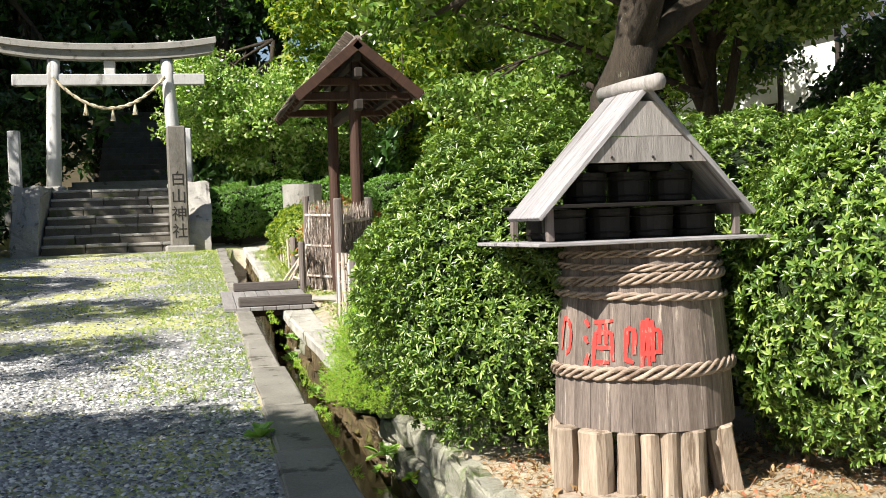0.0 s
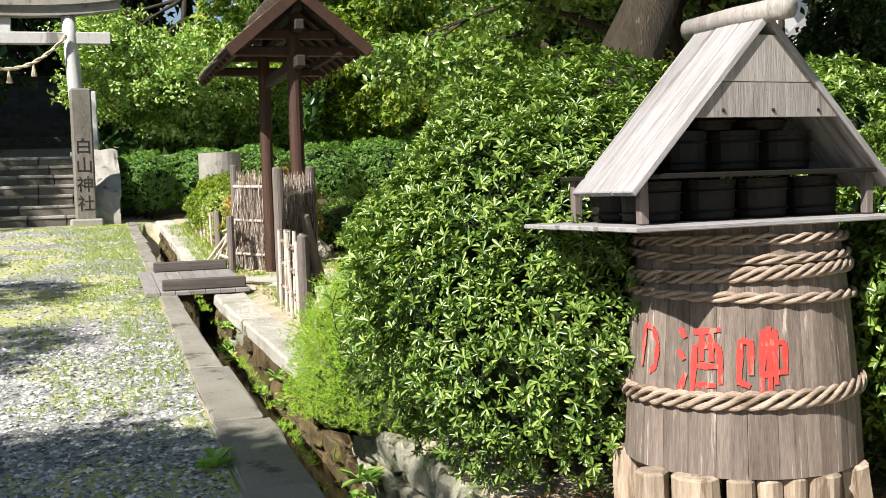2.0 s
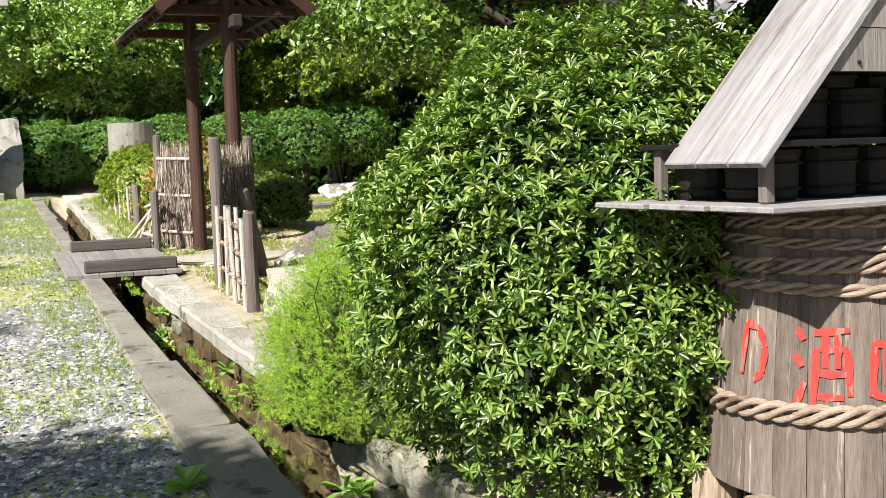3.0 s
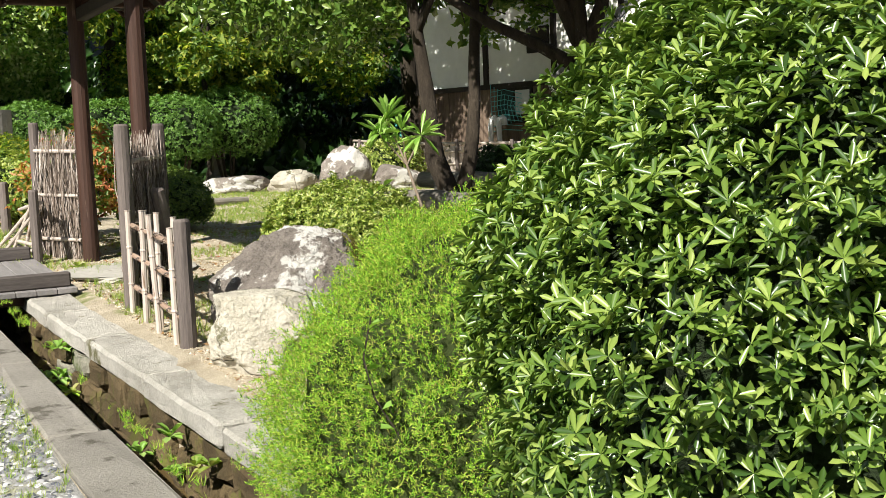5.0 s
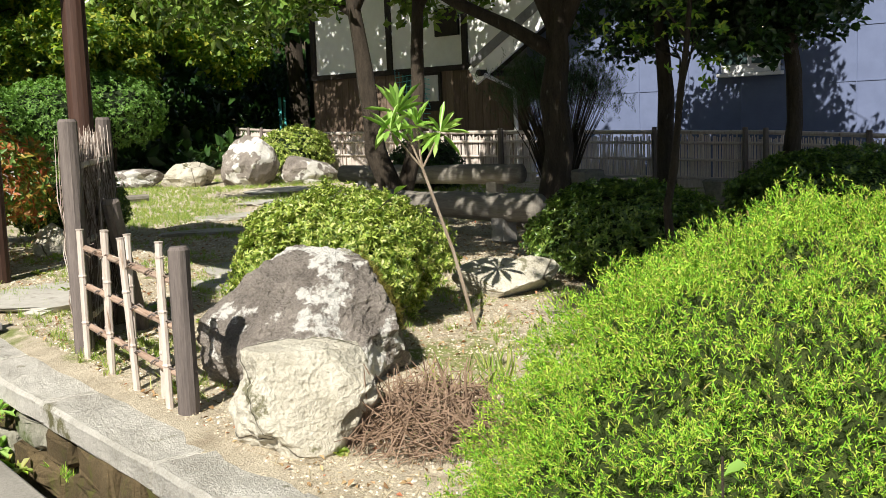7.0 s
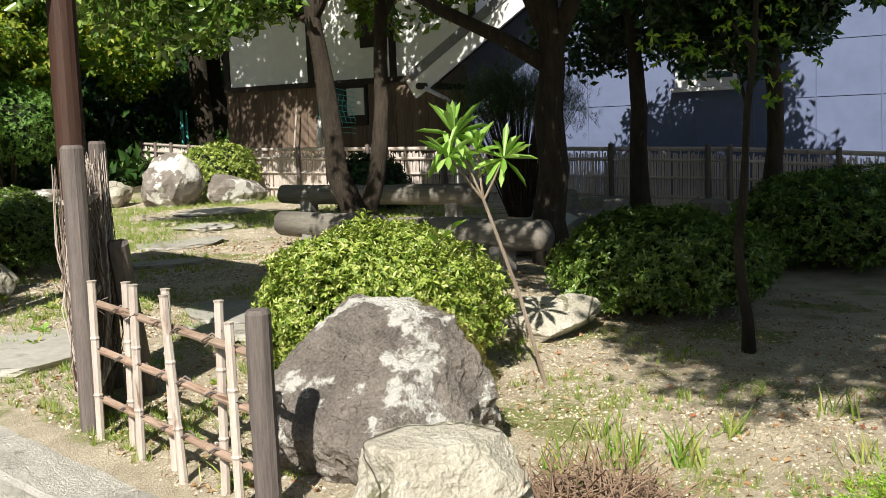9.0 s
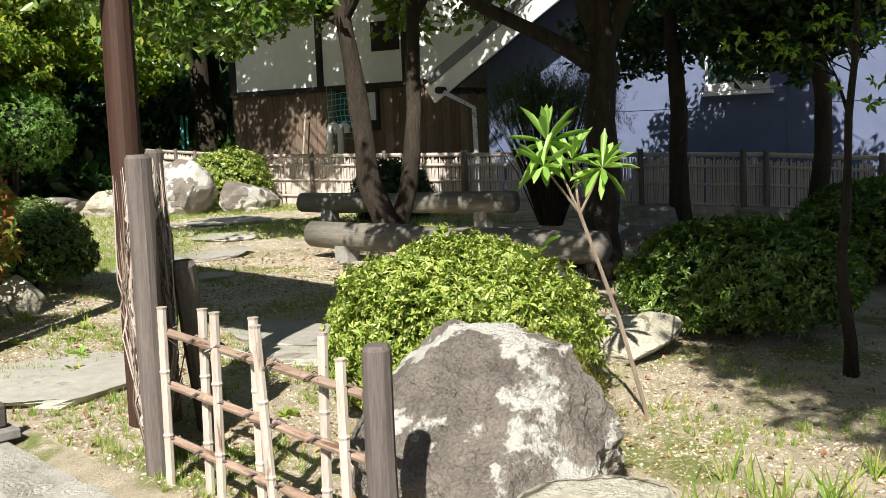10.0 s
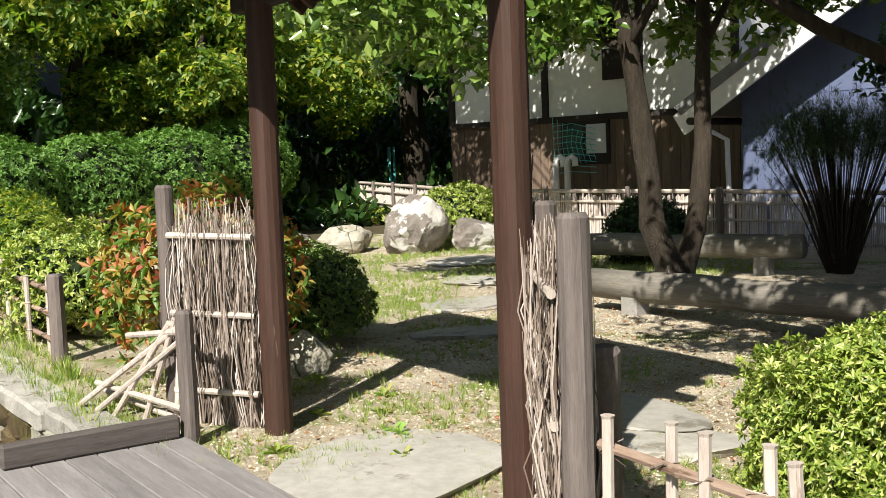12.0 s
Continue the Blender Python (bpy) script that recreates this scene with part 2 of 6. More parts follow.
L_LONG = leaf_mat("long_bright_leaf", [(0.16, 0.30, 0.05), (0.24, 0.42, 0.08), (0.36, 0.52, 0.16)], 0.3, 0.3)
L_DEAD = leaf_mat("dead_leaf", [(0.16, 0.09, 0.04), (0.30, 0.18, 0.08), (0.45, 0.33, 0.17), (0.34, 0.10, 0.05)], 0.7, 0.1)


M_PEBBLE = leaf_mat("loose_gravel", [(0.09, 0.095, 0.11), (0.20, 0.205, 0.22), (0.33, 0.33, 0.335), (0.47, 0.465, 0.45), (0.64, 0.63, 0.61)], 0.85, 0.0, 0.3)
M_TWIG = leaf_mat("brushwood", [(0.07, 0.05, 0.04), (0.18, 0.14, 0.11), (0.36, 0.30, 0.26), (0.62, 0.56, 0.51)], 0.85, 0.0, 0.2)
M_GRIT = leaf_mat("pale_grit", [(0.24, 0.19, 0.12), (0.46, 0.39, 0.28), (0.64, 0.57, 0.45), (0.76, 0.71, 0.60)], 0.9, 0.0, 0.2)


# ---- mesh helpers ----
def thing(name, m, label, category, group="", kind=""):
    ob = new(name)
    ob.matrix_basis = m
    return tagged(ob, label, category, group, kind)


def part(name, bm, material, parent=None, label="", smooth=False):
    """Links a bmesh as one mesh object under a thing or a part."""
    me = bpy.data.meshes.new(name)
    bm.to_mesh(me)
    bm.free()
    me.materials.append(material)
    if smooth:
        me.shade_smooth()
    ob = new(name, me)
    ob.parent = parent
    return tagged(ob, label)


def shared(name, me, m, parent):
    """One more piece on a mesh that others use too."""
    ob = new(name, me)
    ob.parent = parent
    ob.matrix_basis = m
    return ob


def add_box(bm, c, s, rot=None, bevel=0.0):
    m = Matrix.Translation(c) @ (rot or Matrix.Identity(4)) @ Matrix.Diagonal((*s, 1))
    r = bmesh.ops.create_cube(bm, size=1, matrix=m)
    if bevel:
        es = list({e for v in r["verts"] for e in v.link_edges})
        bmesh.ops.bevel(bm, geom=es, offset=bevel, segments=1, affect="EDGES")


def box(c, s, rot=None, bevel=0.0):
    bm = bmesh.new()
    add_box(bm, c, s, rot, bevel)
    return bm


def add_tube(bm, pts, radii, n=8, wobble=0.0, cap=True):
    """A tube along points, with a radius at each."""
    pts = [Vector(p) for p in pts]
    rings = []
    for i, p in enumerate(pts):
        d = (pts[min(i + 1, len(pts) - 1)] - pts[max(i - 1, 0)]).normalized()
        a = d.cross(Vector((0.31, 0.95, 0.05)) if abs(d.z) > 0.7 else Vector((0, 0, 1))).normalized()
        b = d.cross(a)
        r = radii[i] if isinstance(radii, (list, tuple)) else radii
        ring = []
        for k in range(n):
            t = 2 * math.pi * k / n
            w = 1 + (wobble * noise.noise(p * 3 + Vector((math.cos(t), math.sin(t), 0)) * 1.3) if wobble else 0)
            ring.append(bm.verts.new(p + (a * math.cos(t) + b * math.sin(t)) * r * w))
        rings.append(ring)
    for r0, r1 in zip(rings, rings[1:]):
        for k in range(n):
            bm.faces.new((r0[k], r0[(k + 1) % n], r1[(k + 1) % n], r1[k]))
    if cap:
        bm.faces.new(rings[0][::-1])
        bm.faces.new(rings[-1])


def tube(pts, radii, n=8, wobble=0.0):
    bm = bmesh.new()
    add_tube(bm, pts, radii, n, wobble)
    return bm


def pole_bm(h, r, n=10, chamfer=0.012, lean=(0, 0), wobble=0.12):
    """An upright round post, its foot a little in the ground, its head chamfered."""
    k = 5
    pts = [Vector((lean[0] * i / k, lean[1] * i / k, -0.06 + (h + 0.06 - chamfer) * i / k)) for i in range(k + 1)]
    return tube(pts + [Vector((lean[0], lean[1], h))], [r * (1.06 - 0.06 * i / k) for i in range(k + 1)] + [r * 0.8], n, wobble)


def rock_bm(size, seed, cuts=3, rough=0.25, flat=None, facets=0, sides=(), grain=0.0):
    """A boulder: a noisy ball, with flat faces cut off it."""
    bm = bmesh.new()
    bmesh.ops.create_icosphere(bm, subdivisions=cuts, radius=1)
    o = Vector((seed * 7.3, seed * 3.1, seed * 1.7))
    planes = [(Vector(n).normalized(), d) for n, d in sides]
    rr = random.Random(seed)
    for _ in range(facets):
        v = Vector((rr.uniform(-1, 1), rr.uniform(-1, 1), rr.uniform(-0.3, 1))).normalized()
        planes.append((v, rr.uniform(0.62, 0.85)))
    for v in bm.verts:
        d = v.co.normalized()
        p = d * (1 + rough * noise.noise(d * 1.1 + o) * 1.2 + rough * 0.4 * noise.noise(d * 3.3 + o) + rough * 0.12 * noise.noise(d * 9 + o))
        for nrm, dist in planes:
            e = p.dot(nrm) - dist
            if e > 0:
                p -= nrm * e * 0.9
        if flat is not None and p.z > flat:
            p.z = flat + (p.z - flat) * 0.15
        if grain:
            bed = p.dot(Vector((0.25, -0.3, 0.9))) * 9 + 1.6 * noise.noise(p * 2.2 + o)
            p += d * grain * (0.55 * abs(bed - round(bed)) + 0.8 * noise.noise(p * 5 + o) + 0.5 * noise.noise(p * 13 + o) + 0.35 * noise.noise(p * 31 + o) - 0.5 * max(0, noise.noise(p * 3.1 - o) - 0.25))
        v.co = Vector((p.x * size[0], p.y * size[1], p.z * size[2]))
    return bm


def cloud(name, template, mats, material, parent=None, label="", kind=""):
    """One mesh of many copies of a small template (verts, faces) at poses N x 4 x 4."""
    tv, tf = np.asarray(template[0], float), template[1]
    n, k = len(mats), len(tv)
    co = np.einsum("nij,kj->nki", mats[:, :3, :3], tv) + mats[:, None, :3, 3]
    loops = np.concatenate([np.asarray(f) for f in tf])
    sizes = np.array([len(f) for f in tf])
    me = bpy.data.meshes.new(name)
    me.vertices.add(n * k)
    me.vertices.foreach_set("co", co.reshape(-1))
    al = (loops[None, :] + (np.arange(n) * k)[:, None]).reshape(-1)
    me.loops.add(len(al))
    me.loops.foreach_set("vertex_index", al.astype(np.int32))
    asz = np.tile(sizes, n)
    me.polygons.add(len(asz))
    me.polygons.foreach_set("loop_start", np.concatenate(([0], np.cumsum(asz)[:-1])).astype(np.int32))
    me.update(calc_edges=True)
    me.materials.append(material)
    ob = new(name, me)
    ob.parent = parent
    return tagged(ob, label, kind=kind)


def frames_for(points, axes, sizes, spin=None):
    """Poses with local z along the axes, a random spin about it, and a size each."""
    n = len(points)
    z = axes / np.linalg.norm(axes, axis=1, keepdims=True)
    ref = np.where(np.abs(z[:, 2:3]) < 0.9, np.array([[0, 0, 1.0]]), np.array([[1.0, 0, 0]]))
    x = np.cross(ref, z)
    x /= np.linalg.norm(x, axis=1, keepdims=True)
    y = np.cross(z, x)
    a = rng.uniform(0, 2 * np.pi, n) if spin is None else spin
    c, s = np.cos(a)[:, None], np.sin(a)[:, None]
    m = np.zeros((n, 4, 4))
    m[:, :3, 0], m[:, :3, 1], m[:, :3, 2] = (c * x + s * y) * sizes[:, None], (c * y - s * x) * sizes[:, None], z * sizes[:, None]
    m[:, :3, 3], m[:, 3, 3] = points, 1
    return m


def join_templates(items):
    v, f = [], []
    for tv, tf in items:
        o = len(v)
        v += [tuple(p) for p in tv]
        f += [tuple(i + o for i in q) for q in tf]
    return v, f


def leaf(length, width, fold=0.25, droop=0.15):
    """One leaf along +y, folded at its midrib: four triangles' worth."""
    w, h = width / 2, width * fold
    v = [(0, 0, 0), (-w * 0.7, length * 0.42, h), (-w, length * 0.78, h - droop * length * 0.5), (0, length, -droop * length), (w, length * 0.78, h - droop * length * 0.5), (w * 0.7, length * 0.42, h)]
    return v, [(0, 3, 2, 1), (0, 5, 4, 3)]


def small_leaf(length, width, fold=0.25, droop=0.15):
    """A leaf for things farther off: two triangles bent along the midrib."""
    w, h = width / 2, width * fold
    return [(0, 0, 0), (-w, length * 0.55, h), (0, length, -droop * length), (w, length * 0.55, h)], [(0, 2, 1), (0, 3, 2)]


def turned(template, m):
    return [tuple(m @ Vector(p)) for p in template[0]], template[1]


def rosette(n, length, width, tilt=(20, 60), seed=1, fold=0.25, droop=0.15, one=leaf):
    """A whorl of leaves round +z."""
    r = random.Random(seed)
    return join_templates([turned(one(length * r.uniform(0.75, 1.1), width * r.uniform(0.85, 1.1), fold, droop), pose(0, 0, 0, 0, 0, 360 * i / n + r.uniform(-20, 20)) @ pose(0, 0, 0, r.uniform(*tilt))) for i in range(n)])


def spray(seed=1, twigs=7, length=1.0, wide=0.048):
    """A feathery conifer spray along +z, made of thin blades that stand out forwards."""
    r = random.Random(seed)
    items = []
    for i in range(twigs):
        z0 = length * 0.75 * i / twigs
        ln = length * r.uniform(0.26, 0.46) * (1.1 - 0.5 * i / twigs)
        w = wide * length
        v = [(0, 0, 0), (w / 2, ln * 0.5, w * 0.3), (0, ln, 0), (-w / 2, ln * 0.5, w * 0.3)]
        items.append(turned((v, [(0, 1, 2, 3)]), pose(0, 0, z0, 0, 0, i * 137 + r.uniform(-25, 25)) @ pose(0, 0, 0, r.uniform(35, 65))))
    return join_templates(items)


T_AZALEA = rosette(8, 1.0, 0.29, (0, 58), 3, 0.28)
T_AZALEA2 = rosette(7, 1.0, 0.30, (-12, 45), 5, 0.28)
T_SPRAY = spray(2, 9)
T_JUNIPER, T_JUNIPER2 = spray(4, 9, 1.0, 0.07), spray(11, 9, 1.0, 0.078)
T_SHRUB, T_SHRUB2 = rosette(7, 1.0, 0.36, (5, 60), 3, one=small_leaf), rosette(6, 1.0, 0.38, (-5, 50), 5, one=small_leaf)
T_CLUMP = join_templates([turned(small_leaf(0.60, 0.30), pose(*np.random.default_rng(i).uniform(-0.45, 0.45, 3), *np.random.default_rng(i + 50).uniform(-70, 70, 2), i * 77)) for i in range(7)])
T_FAR = join_templates([turned(small_leaf(0.75, 0.40), pose(*np.random.default_rng(i + 9).uniform(-0.5, 0.5, 3), *np.random.default_rng(i + 70).uniform(-70, 70, 2), i * 77)) for i in range(6)])
T_LEAF = rosette(5, 1.0, 0.42, (-35, 25), 8, 0.15, 0.25, small_leaf)
T_BLADE = ([(-0.03, 0, 0), (0.03, 0, 0), (0.025, 0.10, 0.5), (-0.025, 0.10, 0.5), (0, 0.35, 0.95)], [(0, 1, 2, 3), (3, 2, 4)])
T_SHORT = ([(-0.04, 0, 0), (0.04, 0, 0), (0, 0.2, 0.9)], [(0, 1, 2)])
T_TUFT = join_templates([turned(T_SHORT, pose(0.1 * math.cos(i * 2.4), 0.1 * math.sin(i * 2.4), 0, 0, 0, i * 137) @ pose(0, 0, 0, -8 * (i % 4))) for i in range(7)])
T_GRIT = ([(1, 0, 0), (-0.3, 0.8, 0), (-0.6, -0.7, 0), (0.1, 0.05, 0.7)], [(0, 1, 3), (1, 2, 3), (2, 0, 3)])
T_STONE = ([(1, 0.1, 0.1), (0.5, 0.75, 0.2), (-0.4, 0.8, 0.05), (-1, 0.05, 0.15), (-0.5, -0.7, 0.1), (0.55, -0.75, 0.15), (0.4, 0.1, 0.6), (-0.35, 0.0, 0.55)],
           [(0, 1, 6), (1, 2, 7, 6), (2, 3, 7), (3, 4, 7), (4, 5, 6, 7), (5, 0, 6)])


# ---- the lie of the land ----
def slope(y):
    return -0.03 + 0.05 * min(max(y, -4.0), 24.0)


def land(x, y):
    """Height of the ground at a place."""
    z = slope(y)
    if x > 0.9:
        z = max(z, 0.32)
        w = min(1, max(0, (x - 1.8) / 2.2))
        flat = min(z, 0.70 + 0.018 * (y - 14.6)) if y > 11 else z
        z += (flat - z) * w * w * (3 - 2 * w)
        z += 0.03 * noise.noise(Vector((x * 0.8, y * 0.8, 0))) - (0.05 if x < 1.28 else 0)
    elif x < 0.4:
        z += 0.02 * noise.noise(Vector((x * 0.7, y * 0.7, 3)))
    if x < -4.5:
        z += min(2.5, (-4.5 - x) * 0.22)
    if y > 24 and x > -0.3:
        z += min(9, max(0, y - 24 - 8 * min(1, max(0, (x - 5) / 4))) * 0.30)
    elif y > 24:
        z += min(9, max(0, y - 44) * 0.30)
    return z


def kerb_edge(y):
    """The kerb's edge at the channel, which runs slightly askew of the drive."""
    return 0.665 - 0.03 * (min(max(y, 5.0), 11.0) - 6.2)


def wall_x(y):
    """The face of the retaining wall."""
    return 1.02 - 0.05 * (min(max(y, 5.5), 11.3) - 9.0)


# ---- ground: one sheet to the horizon, with the water channel sunk in it ----
def ground_sheet():
    xs = sorted({-300, -150, -80, -40, -25, -15, -10, -8, *np.round(np.arange(-6, 0.3, 0.2), 3), 0.36, 0.66, 0.67, 0.98, 0.99, *np.round(np.arange(1.1, 14, 0.2), 3), 16, 20, 28, 45, 80, 150, 300})
    ys = sorted({-300, -150, -80, -40, -20, -10, -6, *np.round(np.arange(-4, 26, 0.2), 3), 28, 31, 35, 40, 44, 50, 60, 80, 150, 300})
    verts, faces, slot = [], [], []
    for y in ys:
        for x in xs:
            z = land(x, y)
            if 0.665 < x < 0.985 and -6 < y < 22:
                z = slope(y) - 0.55
            if -6 < y < 22:
                x += kerb_edge(y) - 0.665 if 0.65 < x < 0.675 else wall_x(y) - 0.91 if 0.975 < x < 0.995 else max(0, wall_x(y) - 1.01) if 1.09 < x < 1.11 else 0
            verts.append((x, y, z))
    nx = len(xs)
    for j in range(len(ys) - 1):
        for i in range(nx - 1):
            a = j * nx + i
            faces.append((a, a + 1, a + nx + 1, a + nx))
            x, y = (xs[i] + xs[i + 1]) / 2, (ys[j] + ys[j + 1]) / 2
            slot.append(2 if y > 24 or y < -6 or x > 14 or x < -6 else 0 if x < 0.5 else 1)
    me = bpy.data.meshes.new("ground")
    me.from_pydata(verts, [], faces)
    for m in (M_GRAVEL, M_SOIL, M_FOREST):
        me.materials.append(m)
    me.polygons.foreach_set("material_index", slot)
    me.shade_smooth()
    tagged(new("ground", me), "gravel drive beside sandy garden soil with thin grass", "ground", kind="structure")


ground_sheet()


def kerb_run():
    k = tagged(new("kerb"), "long grey concrete kerb along the gravel drive", "kerb", kind="structure")
    y, r = -3.0, random.Random(4)
    while y < 21.4:
        ln = r.uniform(1.1, 1.5)
        wide = kerb_edge(y + ln / 2) - 0.365 + 0.02
        bm = box((0, 0, 0), (wide, ln - 0.012, 0.22), None, 0.012)
        bmesh.ops.subdivide_edges(bm, edges=bm.edges, cuts=3)
        for v in bm.verts:
            v.co += Vector((noise.noise(v.co * 7 + Vector((y, 0, 0))) * 0.022, 0, noise.noise(v.co * 6 + Vector((0, y, 0))) * 0.012))
        b = part("kerb_block", bm, M_KERB, k)
        b.matrix_basis = pose(0.365 + wide / 2 + r.uniform(-0.01, 0.01), y + ln / 2, slope(y + ln / 2) - 0.095, math.degrees(math.atan(0.05)), 0, 0.9)
        y += ln


def retaining_wall():
    w = tagged(new("retaining_wall"), "mossy rubble wall with pale coping stones above a narrow water channel", "wall", kind="structure")
    r = random.Random(6)
    y = -1.0
    while y < 21.5:                                   # coping
        ln = r.uniform(0.8, 1.5)
        m = y + ln / 2
        if m > 6.9 and not 11.9 < m < 13.9:
            bm = box((0, 0, 0), (0.29 + r.uniform(-0.03, 0.03), ln - 0.006, 0.12), None, 0.018)
            bmesh.ops.subdivide_edges(bm, edges=bm.edges, cuts=7, use_grid_fill=True)
            for v in bm.verts:
                q = v.co + Vector((0, m, 0))
                v.co += noise.noise_vector(q * 3.5) * 0.010 + noise.noise_vector(q * 11) * 0.008 + noise.noise_vector(q * 27) * 0.004
            c = part("coping_stone", bm, M_COPING, w)
            c.matrix_basis = pose(wall_x(m) + 0.135 + r.uniform(-0.015, 0.015), m, land(1.35, m) - 0.06, math.degrees(math.atan(0.05)) if m > 7 else 0, 0, 2.86 if 5.5 < m < 11.3 else 0)
        y += ln
    for row in range(3):                              # face stones
        y = -1.0 + row * 0.13
        while y < 21.5:
            ln = r.uniform(0.22, 0.5)
            top = land(1.35, y) - (0.11 if y > 6.6 else 0.01)
            h = (top - slope(y) + 0.57) / 3
            bm = box((0, 0, 0), (0.2, ln - 0.008, h - 0.008), None, 0.02)
            bmesh.ops.subdivide_edges(bm, edges=bm.edges, cuts=3)
            for v in bm.verts:
                v.co += noise.noise_vector(v.co * 6 + Vector((y, row, 0))) * 0.045 + noise.noise_vector(v.co * 17 + Vector((y, row, 3))) * 0.012
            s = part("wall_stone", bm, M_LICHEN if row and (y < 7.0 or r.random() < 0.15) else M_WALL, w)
            s.location = (wall_x(y) + 0.115 + r.uniform(-0.02, 0.015), y + ln / 2, slope(y) - 0.57 + h * (row + 0.5))
            y += ln
    b = part("wall_core", box((0, 0, 0), (0.16, 6.4, 0.5)), M_WALL, w)
    b.matrix_basis = pose(wall_x(8.4) + 0.24, 8.4, slope(8.4) - 0.42, math.degrees(math.atan(0.05)), 0, 2.86)


kerb_run()
retaining_wall()
_bm = bmesh.new()
_v = [_bm.verts.new(p) for p in ((0.50, -5, slope(-4) - 0.50), (1.10, -5, slope(-4) - 0.50), (1.10, 21.5, slope(21.5) - 0.50), (0.50, 21.5, slope(21.5) - 0.50))]
_bm.faces.new(_v)
M_WATER, _nt, _nd, _p = node_material("shallow_water")
_p.inputs["Base Color"].default_value, _p.inputs["Roughness"].default_value = (0.10, 0.07, 0.03, 1), 0.08
bumped(_nt, _p, noise_tex(_nt, coords(_nt), 8.0), 0.15, 0.02)
tagged(part("water", _bm, M_WATER), "shallow brown water in the channel", "water", kind="structure")


# ---- foliage ----
def bush(name, centre, radii, size, count, material, label, templates=(T_SHRUB, T_SHRUB2), lump=0.14, low=-0.5, up=0.35, layers=((0.0, 1.0), (-0.10, 0.55)), seed=1, category="shrub", group="", stems=7, core=0.80, core_mat=None, lump_scale=2.0, messy=0.4, thin=0.0):
    """A rounded shrub: leaf whorls on a lumpy dome in layers, with stems and a solid core coloured as inner shade."""
    global rng
    rng = np.random.default_rng(seed)
    gz = land(centre[0], centre[1])
    ob = thing(name, pose(centre[0], centre[1], gz), label, category, group)
    c = np.array([0, 0, centre[2] - gz])
    R = np.array(radii)

    def lumpy(d):
        return np.array([1 + lump * noise.noise(Vector(v) * lump_scale + Vector((seed * 3.7, 0, 0))) + lump * 0.5 * noise.noise(Vector(v) * lump_scale * 2.6 + Vector((0, seed * 1.9, 0))) for v in d])

    allm = [[], []]
    for off, share in layers:
        n = int(count * share)
        d = rng.normal(size=(n * 2, 3))
        d /= np.linalg.norm(d, axis=1, keepdims=True)
        d = d[d[:, 2] > low][:n]
        # Fewer whorls low down, so the dark core shows there as shade.
        d = d[rng.uniform(0, 1, len(d)) < 1 + thin * np.minimum(0, d[:, 2] - 0.1)]
        n = len(d)
        p = c + d * R * (lumpy(d) + (off + rng.uniform(-0.05, 0.03, n)) / R.mean())[:, None]
        nrm = d / R
        nrm /= np.linalg.norm(nrm, axis=1, keepdims=True)
        ax = nrm + np.array([0, 0, up]) + rng.normal(scale=messy, size=(n, 3))
        keep = p[:, 2] > 0.02
        m = frames_for(p[keep], ax[keep], size * rng.uniform(0.7, 1.25, keep.sum()))
        k = len(m) // 2
        allm[0].append(m[:k])
        allm[1].append(m[k:])
    for t, ms in zip(templates, allm):
        cloud("foliage", t, np.concatenate(ms), material, ob)
    bm = bmesh.new()
    r = random.Random(seed)
    for i in range(stems):
        a = r.uniform(0, 6.28)
        q = Vector((math.cos(a) * radii[0] * 0.62, math.sin(a) * radii[1] * 0.62, centre[2] - gz + radii[2] * r.uniform(0, 0.5)))
        add_tube(bm, [(q.x * 0.25, q.y * 0.25, -0.05), (q.x * 0.5, q.y * 0.5, q.z * 0.4), (q.x * 0.8, q.y * 0.8, q.z * 0.75), q], [0.025, 0.02, 0.014, 0.006], 6, 0.3)
    part("stems", bm, M_BARK, ob)
    # Solid dark core: the shade between the leaves, put into colour.
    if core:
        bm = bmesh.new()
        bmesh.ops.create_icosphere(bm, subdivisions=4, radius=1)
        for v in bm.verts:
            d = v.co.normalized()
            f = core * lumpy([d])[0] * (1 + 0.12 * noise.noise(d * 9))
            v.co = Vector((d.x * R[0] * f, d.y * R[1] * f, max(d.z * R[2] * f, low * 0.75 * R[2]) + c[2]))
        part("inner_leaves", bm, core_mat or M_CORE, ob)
    return ob


# Core colours, darkened to stand for the shade inside the shrubs.
M_CORE = surf("foliage_shade_core", (0.012, 0.022, 0.008), (0.035, 0.06, 0.018), 14.0, bump=1.0, dist=0.05, each=0)
M_CORE_J = surf("juniper_shade_core", (0.03, 0.055, 0.012), (0.09, 0.12, 0.025), 30.0, bump=1.0, dist=0.03, each=0)


